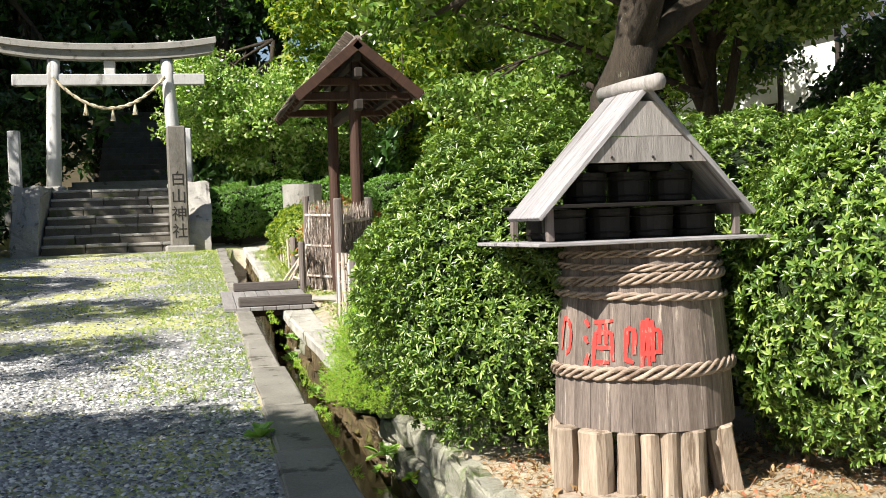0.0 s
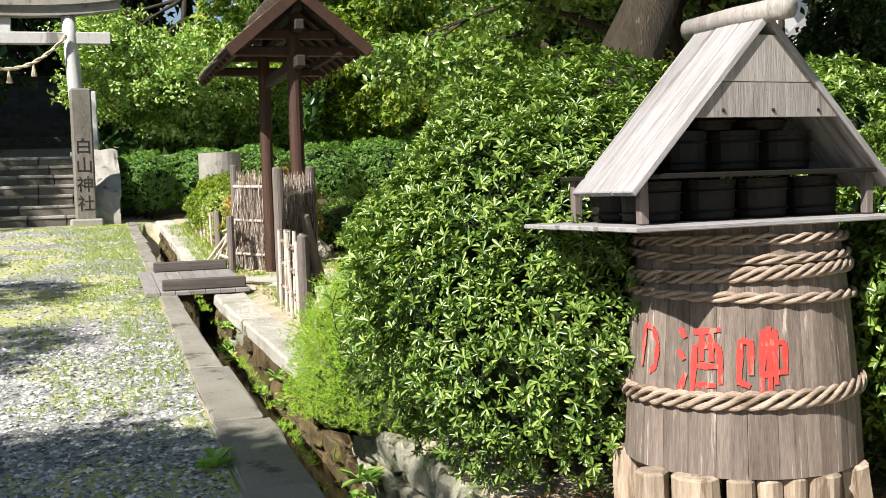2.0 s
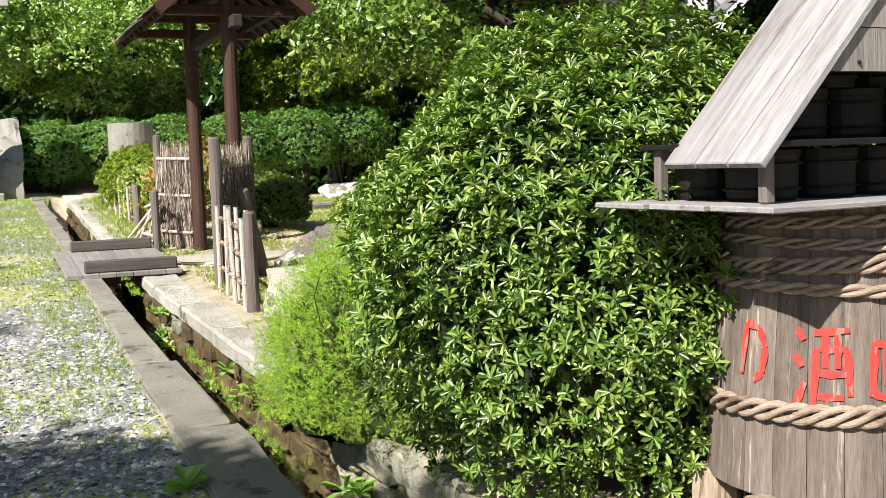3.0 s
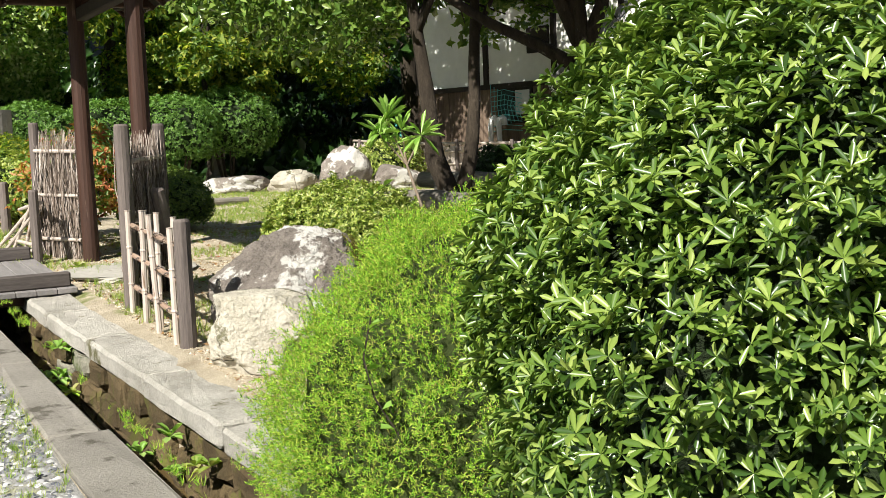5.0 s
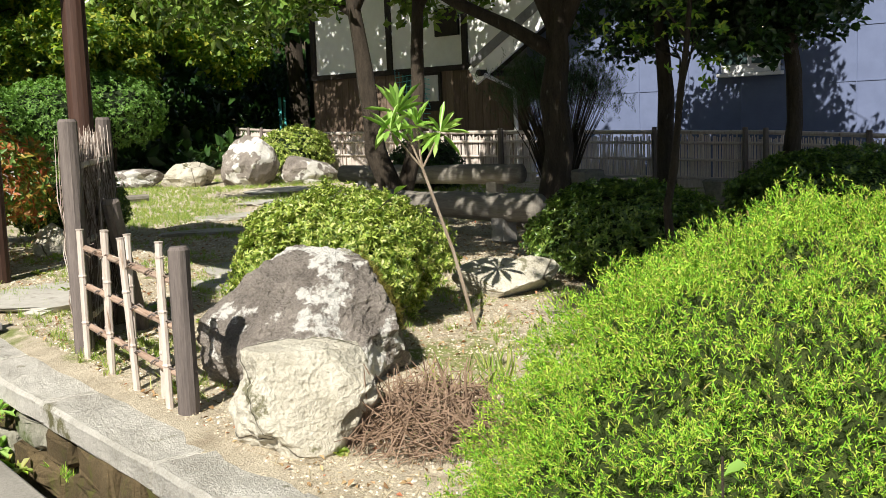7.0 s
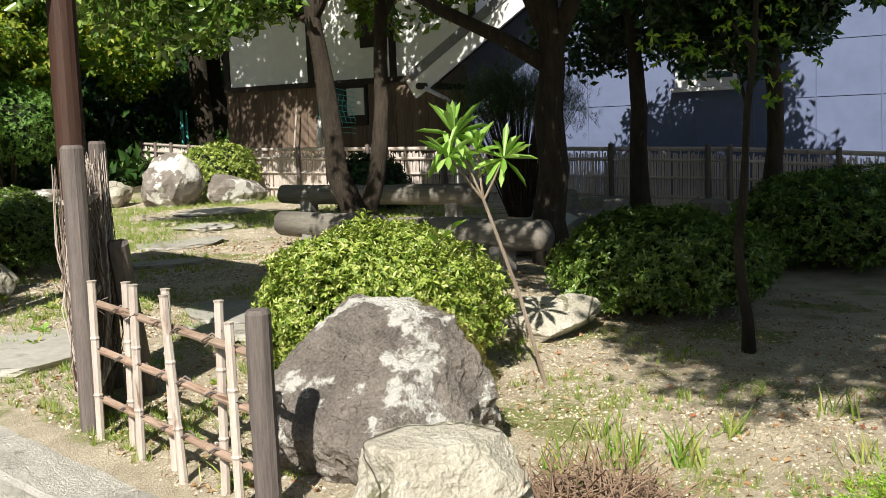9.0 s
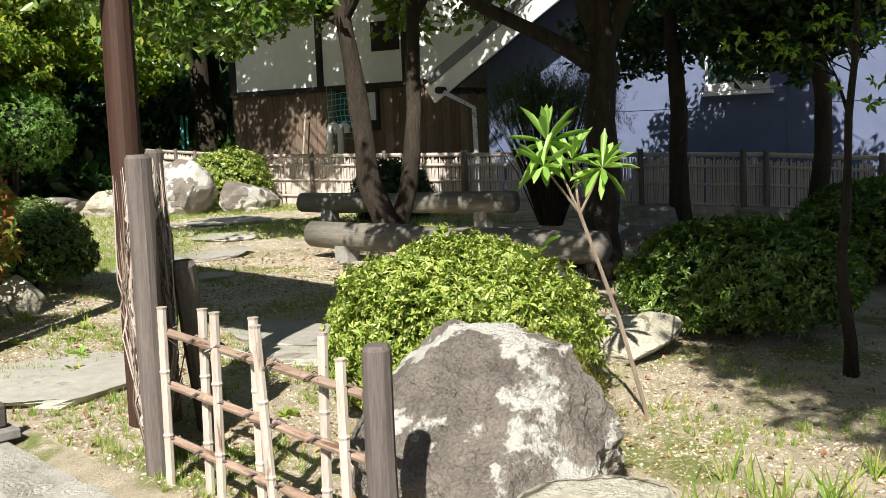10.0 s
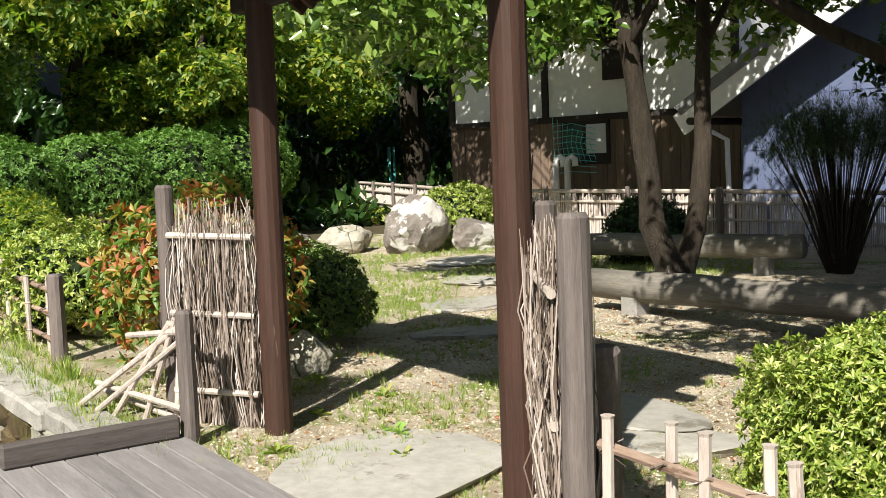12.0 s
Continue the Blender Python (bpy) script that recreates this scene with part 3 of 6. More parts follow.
def tree(name, base, trunk, radius, crowns, leaf_size, count, material, label, template=T_CLUMP, seed=1, bark=None, flat=0.6, category="tree", group="", limbs=()):
    """A tapered trunk along points, given limbs, a limb to each crown mass, and leaves in those masses."""
    global rng
    rng = np.random.default_rng(seed)
    r = random.Random(seed)
    ob = thing(name, pose(*base), label, category, group)
    bm = bmesh.new()
    k = len(trunk)
    fine = [Vector(trunk[0]).lerp(Vector(trunk[0]), 0)]
    for a, b in zip(trunk, trunk[1:]):
        for s in (0.33, 0.66, 1.0):
            fine.append(Vector(a).lerp(Vector(b), s) + Vector((r.uniform(-1, 1), r.uniform(-1, 1), 0)) * radius * 0.25)
    rad = [radius * (1.25 if i == 0 else 1.0 - 0.65 * i / (len(fine) - 1)) for i in range(len(fine))]
    add_tube(bm, fine, rad, 14, 0.42)
    for pts, ra, rb in limbs:
        add_tube(bm, pts, [ra + (rb - ra) * i / (len(pts) - 1) for i in range(len(pts))], 10, 0.35)
    top = fine[-1]
    mats = []
    share = np.array([c[3] * c[3] * c[4] for c in crowns], float)
    share /= share.sum()
    for (x, y, z, rh, rv), sh in zip(crowns, share):
        q = Vector((x, y, z))
        start = fine[min(len(fine) - 1, max(2, int(len(fine) * 0.6) + r.randint(0, 3)))]
        mid = start.lerp(q, 0.5) + Vector((r.uniform(-0.2, 0.2), r.uniform(-0.2, 0.2), 0.15 * rh))
        add_tube(bm, [start, start.lerp(mid, 0.5), mid, q], [radius * 0.38, radius * 0.3, radius * 0.2, radius * 0.06], 6, 0.3)
        for _ in range(3):
            e = q + Vector((r.uniform(-1, 1) * rh, r.uniform(-1, 1) * rh, r.uniform(-0.6, 0.8) * rv)) * 0.8
            add_tube(bm, [mid, mid.lerp(e, 0.5) + Vector((0, 0, 0.1)), e], [radius * 0.14, radius * 0.09, radius * 0.03], 5, 0.3)
        n = int(count * sh)
        d = rng.normal(size=(n, 3))
        d /= np.linalg.norm(d, axis=1, keepdims=True)
        rad_n = rng.uniform(0.25, 1.0, n) ** 0.45
        wob = np.array([1 + 0.45 * noise.noise(Vector(v) * 1.8 + q * 0.7) for v in d])
        p = np.array(q) + d * np.array([rh, rh, rv]) * (rad_n * wob)[:, None]
        hole = np.array([noise.noise(Vector(v) * (1.6 / max(rh, 0.6)) + Vector((seed, 0, 0))) for v in p])
        p, d = p[hole > -0.22], d[hole > -0.22]
        ax = d * (1 - flat) + np.array([0, 0, flat]) + rng.normal(scale=0.45, size=d.shape)
        mats.append(frames_for(p, ax, leaf_size * rng.uniform(0.65, 1.3, len(p))))
    part("trunk", bm, bark or M_BARK, ob, smooth=True)
    cloud("crown", template, np.concatenate(mats), material, ob)
    return ob


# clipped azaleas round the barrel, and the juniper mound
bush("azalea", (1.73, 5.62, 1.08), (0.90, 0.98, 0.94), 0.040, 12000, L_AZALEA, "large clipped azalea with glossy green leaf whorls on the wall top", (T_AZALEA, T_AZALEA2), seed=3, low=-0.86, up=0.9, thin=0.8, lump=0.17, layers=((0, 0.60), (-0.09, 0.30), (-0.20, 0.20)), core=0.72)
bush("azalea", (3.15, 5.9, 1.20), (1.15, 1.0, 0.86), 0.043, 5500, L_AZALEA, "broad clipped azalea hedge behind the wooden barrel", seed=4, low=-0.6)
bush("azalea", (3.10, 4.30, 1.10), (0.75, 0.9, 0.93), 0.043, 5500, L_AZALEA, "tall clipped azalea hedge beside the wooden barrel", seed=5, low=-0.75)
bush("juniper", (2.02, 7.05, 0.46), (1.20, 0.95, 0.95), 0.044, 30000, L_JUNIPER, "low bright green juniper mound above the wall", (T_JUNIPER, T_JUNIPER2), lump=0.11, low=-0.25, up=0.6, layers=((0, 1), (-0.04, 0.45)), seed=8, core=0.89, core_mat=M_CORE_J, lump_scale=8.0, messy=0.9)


# ---- barrel with its little roofed rack ----
def barrel():
    g = 0.37
    b = thing("barrel", pose(1.925, 4.56, 0.59, 0, 0, 5), "weathered wooden barrel with plaited bamboo hoops and red brushed characters", "barrel")
    h, r0, r1, n = 0.785, 0.395, 0.325, 26
    for i in range(n):
        a0, a1 = 2 * math.pi * (i + 0.008) / n, 2 * math.pi * (i + 0.992) / n
        bm = bmesh.new()
        rings = []
        for k in range(4):
            t = k / 3
            rr = r0 + (r1 - r0) * t + 0.012 * math.sin(math.pi * t)
            rings.append([bm.verts.new((math.cos(a) * q, math.sin(a) * q, h * t)) for a, q in ((a0, rr), ((a0 + a1) / 2, rr + 0.003), (a1, rr), (a1, rr - 0.025), (a0, rr - 0.025))])
        for p, q in zip(rings, rings[1:]):
            for j in range(5):
                bm.faces.new((p[j], p[(j + 1) % 5], q[(j + 1) % 5], q[j]))
        bm.faces.new(rings[0][::-1])
        bm.faces.new(rings[-1])
        part("stave", bm, M_STAVE, b)
    for z, strands, amp, wide, tilt in ((0.245, 4, 0.021, 0.021, 0.010), (0.56, 3, 0.010, 0.016, 0.012), (0.63, 4, 0.016, 0.018, -0.014), (0.69, 3, 0.010, 0.014, 0.010), (0.735, 3, 0.012, 0.014, -0.008)):
        rr = r0 + (r1 - r0) * z / h + 0.012 * math.sin(math.pi * z / h) + 0.010
        hoop = None
        for s in range(strands):
            bm = bmesh.new()
            m, turns = 132, 11
            rings = []
            for i in range(m):
                a = 2 * math.pi * i / m
                ph = a * turns + 2 * math.pi * s / strands
                q = rr + 0.009 * math.cos(ph)
                zc = z + amp * math.sin(ph) + tilt * math.sin(a + z * 9) + 0.003 * noise.noise(Vector((a * 4, s, z)))
                w = wide * (0.5 + 0.12 * noise.noise(Vector((a * 6, s * 3, z))))
                rings.append([bm.verts.new((math.cos(a) * (q + dr), math.sin(a) * (q + dr), zc + dz)) for dr, dz in ((0.0, -w), (0.008, -w * 0.6), (0.010, 0.0), (0.008, w * 0.6), (0.0, w), (-0.003, 0.0))])
            for i in range(m):
                p, q2 = rings[i], rings[(i + 1) % m]
                for j in range(6):
                    bm.faces.new((p[j], q2[j], q2[(j + 1) % 6], p[(j + 1) % 6]))
            ob = part("hoop" if hoop is None else "strand", bm, M_HOOP, hoop or b, smooth=False)
            hoop = hoop or ob
    bm = bmesh.new()
    bmesh.ops.create_cone(bm, cap_ends=True, segments=40, radius1=r0 - 0.03, radius2=r0 - 0.03, depth=0.03, matrix=pose(0, 0, 0.03))
    part("bottom", bm, M_STAVE, b)

    def stroke(a0, z0, a1, z1, w):
        """A brush stroke on the staves from angle and height to angle and height."""
        bm = bmesh.new()
        m = 8
        pair = []
        da, dz = (a1 - a0), (z1 - z0)
        ln = math.hypot(da * 0.37, dz) or 1
        nx, nz = -dz / ln * w / 2 / 0.37, da * 0.37 / ln * w / 2
        for i in range(m + 1):
            t = i / m
            f = 0.7 + 0.3 * math.sin(math.pi * min(1, t * 1.4)) + 0.12 * noise.noise(Vector((a0 * 9, t * 7, z0)))
            row = []
            for sgn in (-1, 1):
                a, z = a0 + da * t + sgn * nx * f, z0 + dz * t + sgn * nz * f
                q = r0 + (r1 - r0) * z / h + 0.012 * math.sin(math.pi * z / h) + 0.0045
                row.append(bm.verts.new((math.cos(a) * q, math.sin(a) * q, z)))
            pair.append(row)
        for p, q in zip(pair, pair[1:]):
            bm.faces.new((p[0], p[1], q[1], q[0]))
        part("brush_mark", bm, M_RED, b)

    f = math.radians(-119)                         # towards the drive
    marks = ((-0.98, ((-.10, .50, -.13, .36), (-.10, .50, .02, .49), (.02, .49, .08, .44), (.08, .44, .06, .37), (.06, .37, -.02, .345))),
             (-0.46, ((-.20, .50, -.15, .47), (-.21, .43, -.16, .40), (-.20, .30, -.14, .36), (-.08, .49, .16, .50), (-.06, .45, -.08, .30), (-.04, .45, .14, .45), (.14, .45, .16, .33), (.0, .49, .0, .40), (.08, .49, .08, .40), (-.04, .385, .14, .385), (-.05, .325, .12, .325))),
             (0.02, ((-.16, .47, -.18, .33), (-.16, .47, -.09, .46), (-.18, .34, -.09, .325), (-.08, .47, -.08, .36), (.02, .50, .0, .30), (.12, .50, .12, .33), (.0, .46, .2, .46), (.2, .46, .2, .36), (.0, .36, .2, .37), (.0, .30, .13, .30), (.07, .51, .07, .31))))
    for off, strokes in marks:
        for x0, z0, x1, z1 in strokes:
            stroke(f + off + x0, z0 - 0.035, f + off + x1, z1 - 0.035, 0.022)


def barrel_rack():
    """The gabled board roof over the barrel, with shelves of black tubs."""
    m = pose(1.84, 4.52, 1.384, 0, 0, 5)
    k = thing("tub_rack", m, "small gabled rack of weathered boards standing on the barrel", "rack")
    rot = math.degrees(math.atan2(0.52, 0.49))
    slant = math.hypot(0.52, 0.49)
    for s in (-1, 1):
        for i in range(3):
            w = 0.36 / 3
            bm = box((0, 0, 0), (slant + 0.05, w - 0.004, 0.022), None, 0.003)
            for v in bm.verts:
                v.co.z += 0.004 * noise.noise(v.co * 4 + Vector((i, s, 0)))
            b = part("roof_board", bm, M_GREYBOARD_X, k)
            b.matrix_basis = pose(s * 0.245, -0.26 + w * (i + 0.5), 0.382, 0, s * rot, 0)
    part("ridge_pole", tube([(0, -0.35, 0.654), (0.0, -0.1, 0.662), (0, 0.16, 0.657)], [0.036, 0.034, 0.036], 12, 0.1), M_GREYWOOD, k, "grey bamboo ridge pole", True)
    for z0, z1 in ((0.33, 0.437), (0.44, 0.585)):   # gable boards
        bm = bmesh.new()
        w0, w1 = 0.49 * (0.64 - z0) / 0.52 + 0.01, max(0.01, 0.49 * (0.64 - z1) / 0.52)
        co = [(-w0, z0), (w0, z0), (w1, z1), (-w1, z1)]
        f = [bm.verts.new((x, -0.245, z)) for x, z in co]
        q = [bm.verts.new((x, -0.225, z)) for x, z in co]
        bm.faces.new(f[::-1])
        bm.faces.new(q)
        for i in range(4):
            bm.faces.new((f[i], f[(i + 1) % 4], q[(i + 1) % 4], q[i]))
        part("gable_board", bm, M_GREYWOOD, k)
    for x in (-0.17, 0.02, 0.2):
        for z in (0.352,):
            bm = bmesh.new()
            bmesh.ops.create_uvsphere(bm, u_segments=6, v_segments=4, radius=0.006, matrix=pose(x, -0.247, z))
            part("nail", bm, M_TUB, k)
    for z, w, d in ((0.0, 1.12, 0.66), (0.155, 0.92, 0.5)):
        for i in range(3):
            # The upper shelf takes the tub black too, roof shade included.
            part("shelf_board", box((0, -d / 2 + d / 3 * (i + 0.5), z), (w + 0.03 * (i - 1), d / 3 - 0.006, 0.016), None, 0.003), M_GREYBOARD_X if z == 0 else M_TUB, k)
    for x in (-0.44, 0.44):
        for y in (-0.2, 0.2):
            part("rack_post", box((x, y, 0.085), (0.03, 0.03, 0.15), None, 0.003), M_DARKPOST, k)
    tub = thing("tub", pose(0, 0, 0), "round black wooden tub stacked under the rack roof", "tub", "tubs in the rack")
    bm = bmesh.new()
    prof = [(0.0, 0.0), (0.086, 0.0), (0.092, 0.01), (0.096, 0.11), (0.099, 0.115), (0.099, 0.13), (0.088, 0.132), (0.0, 0.128)]
    n = 20
    rings = [[bm.verts.new((math.cos(2 * math.pi * i / n) * r, math.sin(2 * math.pi * i / n) * r, z)) for i in range(n)] for r, z in prof[1:-1]]
    for p, q in zip(rings, rings[1:]):
        for i in range(n):
            bm.faces.new((p[i], p[(i + 1) % n], q[(i + 1) % n], q[i]))
    bm.faces.new(rings[0][::-1])
    bm.faces.new(rings[-1])
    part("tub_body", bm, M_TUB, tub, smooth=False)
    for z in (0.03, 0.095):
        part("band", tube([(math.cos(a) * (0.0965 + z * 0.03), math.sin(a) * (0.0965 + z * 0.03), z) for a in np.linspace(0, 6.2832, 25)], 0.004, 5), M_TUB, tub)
    spots = [(-0.31, 0.009, 0), (-0.10, 0.009, 0), (0.11, 0.009, 0), (0.32, 0.009, 0), (-0.21, 0.164, 0), (0.0, 0.164, 0), (0.21, 0.164, 0), (-0.1, 0.297, 0.0), (0.11, 0.297, 0.0)]
    tub.matrix_basis = m @ pose(spots[0][0], -0.05, spots[0][1])
    for x, z, y in spots[1:]:
        copy_thing(tub, m @ pose(x, -0.05 + y, z, 0, 0, x * 300))
    for x, z, y in spots[:4]:
        copy_thing(tub, m @ pose(x * 0.95, 0.17, z, 0, 0, x * 500))


M_GREYBOARD_X = surf("weathered_board_along", (0.15, 0.14, 0.145), (0.45, 0.43, 0.44), 2.5, fine=6, bump=0.7, dist=0.005, stretch=(1.2, 16, 16), spots=(0.17, 0.15, 0.14), spot_scale=1.3, spot_at=0.60)
barrel()
barrel_rack()
_r = random.Random(12)
for _i, (_x, _y, _rad, _h, _lean) in enumerate(((1.50, 4.42, .055, .275, 0), (1.60, 4.33, .075, .27, 0), (1.715, 4.245, .045, .265, 0), (1.80, 4.22, .042, .262, 0), (1.885, 4.20, .042, .265, 0), (1.99, 4.20, .062, .265, 0), (2.20, 4.28, .062, .265, .06), (1.62, 4.75, .07, .27, 0), (1.95, 4.86, .07, .27, 0), (2.25, 4.72, .07, .27, 0))):
    _b = thing("support_log", pose(_x, _y, 0.325, 0, 0, 33 * _i), "short upright split log propping the barrel", "log", "logs under the barrel")
    part("log_body", pole_bm(_h, _rad, 12, 0.008, (_lean, 0), 0.25), M_LOG, _b)
_s = thing("plank", pose(1.62, 4.27, 0.325, 0, 0, 20), "pale flat plank lying under the logs", "plank")
part("plank_board", box((0, 0, 0), (0.5, 0.22, 0.02), None, 0.004), M_LOG, _s)


# ---- gate ----
POST_L, POST_R = (1.71, 13.65), (1.73, 11.84)


def gate():
    g = slope(12.8)
    k = thing("roofed_gate", pose(1.75, 12.75, g), "small roofed garden gate with dark posts and a bark-shingle roof", "gate")
    half, rise, top, ends, oy = 0.65, 0.54, 2.85, 1.42, 0.24
    ang, ln = math.degrees(math.atan2(rise, half)), math.hypot(half, rise)
    for x, y in (POST_L, POST_R):
        part("post", pole_bm(2.50, 0.067, 14, 0.01, (0, 0), 0.06), M_POST, k).location = (x - 1.75, y - 12.75, slope(y) - g)
    # Beams and roof bed near-black: the underside's shade is in their colour.
    part("tie_beam", box((0, 0, 2.16), (0.09, 2.4, 0.11), None, 0.01), M_DARKTRIM, k)
    part("tie_beam", box((0, 0, 2.50), (0.09, 2.4, 0.10), None, 0.01), M_DARKTRIM, k)
    for y in (-0.91, 0.9):
        part("cross_arm", box((0, y, 2.28), (1.20, 0.08, 0.09), None, 0.01), M_POST, k)
        part("cross_arm", box((0, y, 2.44), (0.80, 0.08, 0.09), None, 0.01), M_POST, k)
        part("king_post", box((0, y, 2.60), (0.09, 0.09, 0.30), None, 0.01), M_POST, k)
    part("ridge_beam", box((0, oy, top - 0.15), (0.09, 2 * ends - 0.06, 0.12), None, 0.01), M_DARKTRIM, k)
    for s in (-1, 1):
        part("eave_beam", box((s * 0.52, oy, 2.34), (0.07, 2 * ends - 0.06, 0.08), None, 0.008), M_DARKTRIM, k)
        mid = (s * half / 2, top - rise / 2)
        for i in range(9):
            part("rafter", box((0, 0, 0), (ln, 0.04, 0.05), None, 0.004), M_POST, k).matrix_basis = pose(mid[0], oy - 1.32 + 2.64 * i / 8, mid[1] - 0.075, 0, s * ang, 0)
        part("roof_bed", box((0, 0, 0), (ln + 0.04, 2 * ends, 0.03), None, 0.005), M_DARKTRIM, k).matrix_basis = pose(mid[0], oy, mid[1] - 0.035, 0, s * ang, 0)
        for y in (oy - ends - 0.02, oy + ends + 0.02):
            part("barge_board", box((0, 0, 0), (ln + 0.06, 0.03, 0.11), None, 0.005), M_POST, k).matrix_basis = pose(mid[0], y, mid[1] - 0.05, 0, s * ang, 0)
        r = random.Random(3)
        me = []
        for j in range(4):
            bm = box((0, 0, 0), (0.20, 0.155, 0.014), None, 0.003)
            for v in bm.verts:
                v.co += noise.noise_vector(v.co * 9 + Vector((j, 0, 0))) * 0.008
            t = bpy.data.meshes.new("shingle")
            bm.to_mesh(t)
            bm.free()
            t.materials.append(M_SHINGLE)
            me.append(t)
        for row in range(7):
            d = ln + 0.04 - row * 0.145
            for i in range(18):
                u = d - 0.06
                shared("shingle", r.choice(me), pose(s * u * math.cos(math.radians(ang)), oy - ends + 2 * ends * (i + 0.5) / 18 + r.uniform(-.01, .01), top - u * math.sin(math.radians(ang)) + r.uniform(0, .012), 0, s * (ang - 5), r.uniform(-3, 3)), k)
    part("ridge_cap", tube([(0, oy - ends, top), (0, oy, top + 0.005), (0, oy + ends, top)], 0.05, 8, 0.2), M_SHINGLE, k)


def brush_panel(name, p0, p1, h, label, n, seed):
    """A brushwood panel between two places: upright twigs, tied to bamboo rails."""
    a, b = Vector((*p0, slope(p0[1]))), Vector((*p1, slope(p1[1])))
    d = (b - a)
    k = thing(name, Matrix.Translation(a), label, "fence")
    side = Vector((-d.y, d.x, 0)).normalized()
    r = random.Random(seed)
    bm = bmesh.new()
    for i in range(n):
        t = r.random()
        foot = d * t + side * r.uniform(-0.035, 0.035)
        z0 = r.uniform(0, h * 0.6) if i % 3 else 0.0
        z1 = min(h * r.uniform(0.92, 1.06), z0 + h * r.uniform(0.35, 1.0))
        bend = Vector((r.uniform(-.07, .07), r.uniform(-.07, .07), 0))
        add_tube(bm, [foot + Vector((0, 0, z0)), foot + bend + Vector((0, 0, (z0 + z1) / 2)), foot + bend * r.uniform(-0.8, 1.2) + Vector((0, 0, z1))], [r.uniform(.0022, .0048), .003, .0015], 3, 0, False)
    tagged(part("brushwood", bm, M_TWIG, k), kind="stuff")
    for z in (0.16, 0.52, 0.88):
        for s in (-1, 1):
            off = side * 0.045 * s + Vector((0, 0, z * h))
            part("rail", tube([off, off + d * 0.5, off + d], 0.016, 8), M_BAMBOO, k)
    return k


def post(x, y, h, r, material, label, lean=(0, 0), category="post"):
    k = thing("post", pose(x, y, slope(y)), label, category)
    part("post_body", pole_bm(h, r, 12, 0.015, lean, 0.12), material, k)
    return k


def cane_bm(p0, p1, r, nodes=3):
    """A bamboo cane with its joints."""
    a, b = Vector(p0), Vector(p1)
    pts, rad = [], []
    for i in range(nodes + 1):
        t = i / nodes
        for dt, f in ((-0.012, 1.0), (0, 1.22), (0.012, 1.0)):
            u = min(1, max(0, t + dt))
            if not pts or (a.lerp(b, u) - pts[-1]).length > 1e-5:
                pts.append(a.lerp(b, u))
                rad.append(r * f)
    return tube(pts, rad, 8)


def lattice(p0, p1, count, h, label, seed):
    """A bamboo lattice fence between two places."""
    r = random.Random(seed)
    a, b = Vector((*p0, slope(p0[1]))), Vector((*p1, slope(p1[1])))
    k = thing("bamboo_fence", Matrix.Translation(a), label, "fence")
    d = b - a
    side = Vector((-d.y, d.x, 0)).normalized()
    for i, z in enumerate((0.17, 0.38, 0.58)):
        part("rail", cane_bm(Vector((0, 0, z * h / 0.66)), d + Vector((0, 0, z * h / 0.66 - 0.01)), 0.0165, 4), M_RAIL, k)
    for i in range(count):
        q = d * ((i + 0.35 + r.uniform(-0.2, 0.2)) / count)
        s = side * (0.024 if i % 2 else -0.024)
        c = part("cane", cane_bm(q + s + Vector((0, 0, -0.05)), q + s + Vector((r.uniform(-.02, .02), r.uniform(-.05, .05), h * r.uniform(0.95, 1.08))), 0.0175, 3), M_BAMBOO, k)
        for z in (0.17, 0.38, 0.58):
            e = q + Vector((0, 0, z * h / 0.66))
            bm = bmesh.new()
            add_tube(bm, [e + Vector((0.03 * math.cos(t), 0.03 * math.sin(t), 0.012 * math.sin(2 * t))) for t in np.linspace(0, 6.28, 9)], 0.005, 4, 0, False)
            if z > 0.5:
                for _ in range(4):
                    w = Vector((r.uniform(-1, 1), r.uniform(-1, 1), r.uniform(-1, 0.6))) * 0.05
                    add_tube(bm, [e + side * 0.03 * (1 if i % 2 else -1), e + w], 0.0018, 3)
            part("tie", bm, M_DARKPOST if z < 0.5 else M_TWIG, k)
    return k


gate()
brush_panel("brush_fence", (1.41, 14.13), (1.69, 13.76), 1.08, "panel of grey brushwood tied to bamboo rails beside the gate", 760, 2)
brush_panel("brush_fence", (1.47, 11.30), (1.80, 11.78), 1.12, "panel of pale brushwood tied to bamboo rails beside the gate", 760, 5)
post(1.39, 14.15, 1.20, 0.045, M_DARKPOST, "grey weathered wooden post at the end of the brush fence")
post(1.27, 13.70, 0.64, 0.042, M_DARKPOST, "short weathered wooden post beside the plank bridge")
post(1.43, 11.22, 1.235, 0.050, M_DARKPOST, "tall weathered wooden post at the bamboo fence")
post(1.84, 11.80, 1.22, 0.045, M_DARKPOST, "tall weathered post behind the brush fence")
post(1.39, 9.87, 0.73, 0.046, M_DARKPOST, "dark round wooden end post of the bamboo fence")
post(1.90, 11.58, 0.78, 0.05, M_DARKPOST, "dark slanting wooden prop behind the brush fence", (-0.22, -0.22))
lattice((1.42, 11.12), (1.385, 9.92), 7, 0.66, "pale bamboo lattice fence tied with cord on the wall top", 3)
lattice((1.36, 18.6), (1.36, 16.05), 10, 0.52, "weathered bamboo lattice fence farther along the wall", 7)
post(1.37, 15.98, 0.56, 0.05, M_DARKPOST, "grey wooden end post of the far bamboo fence")


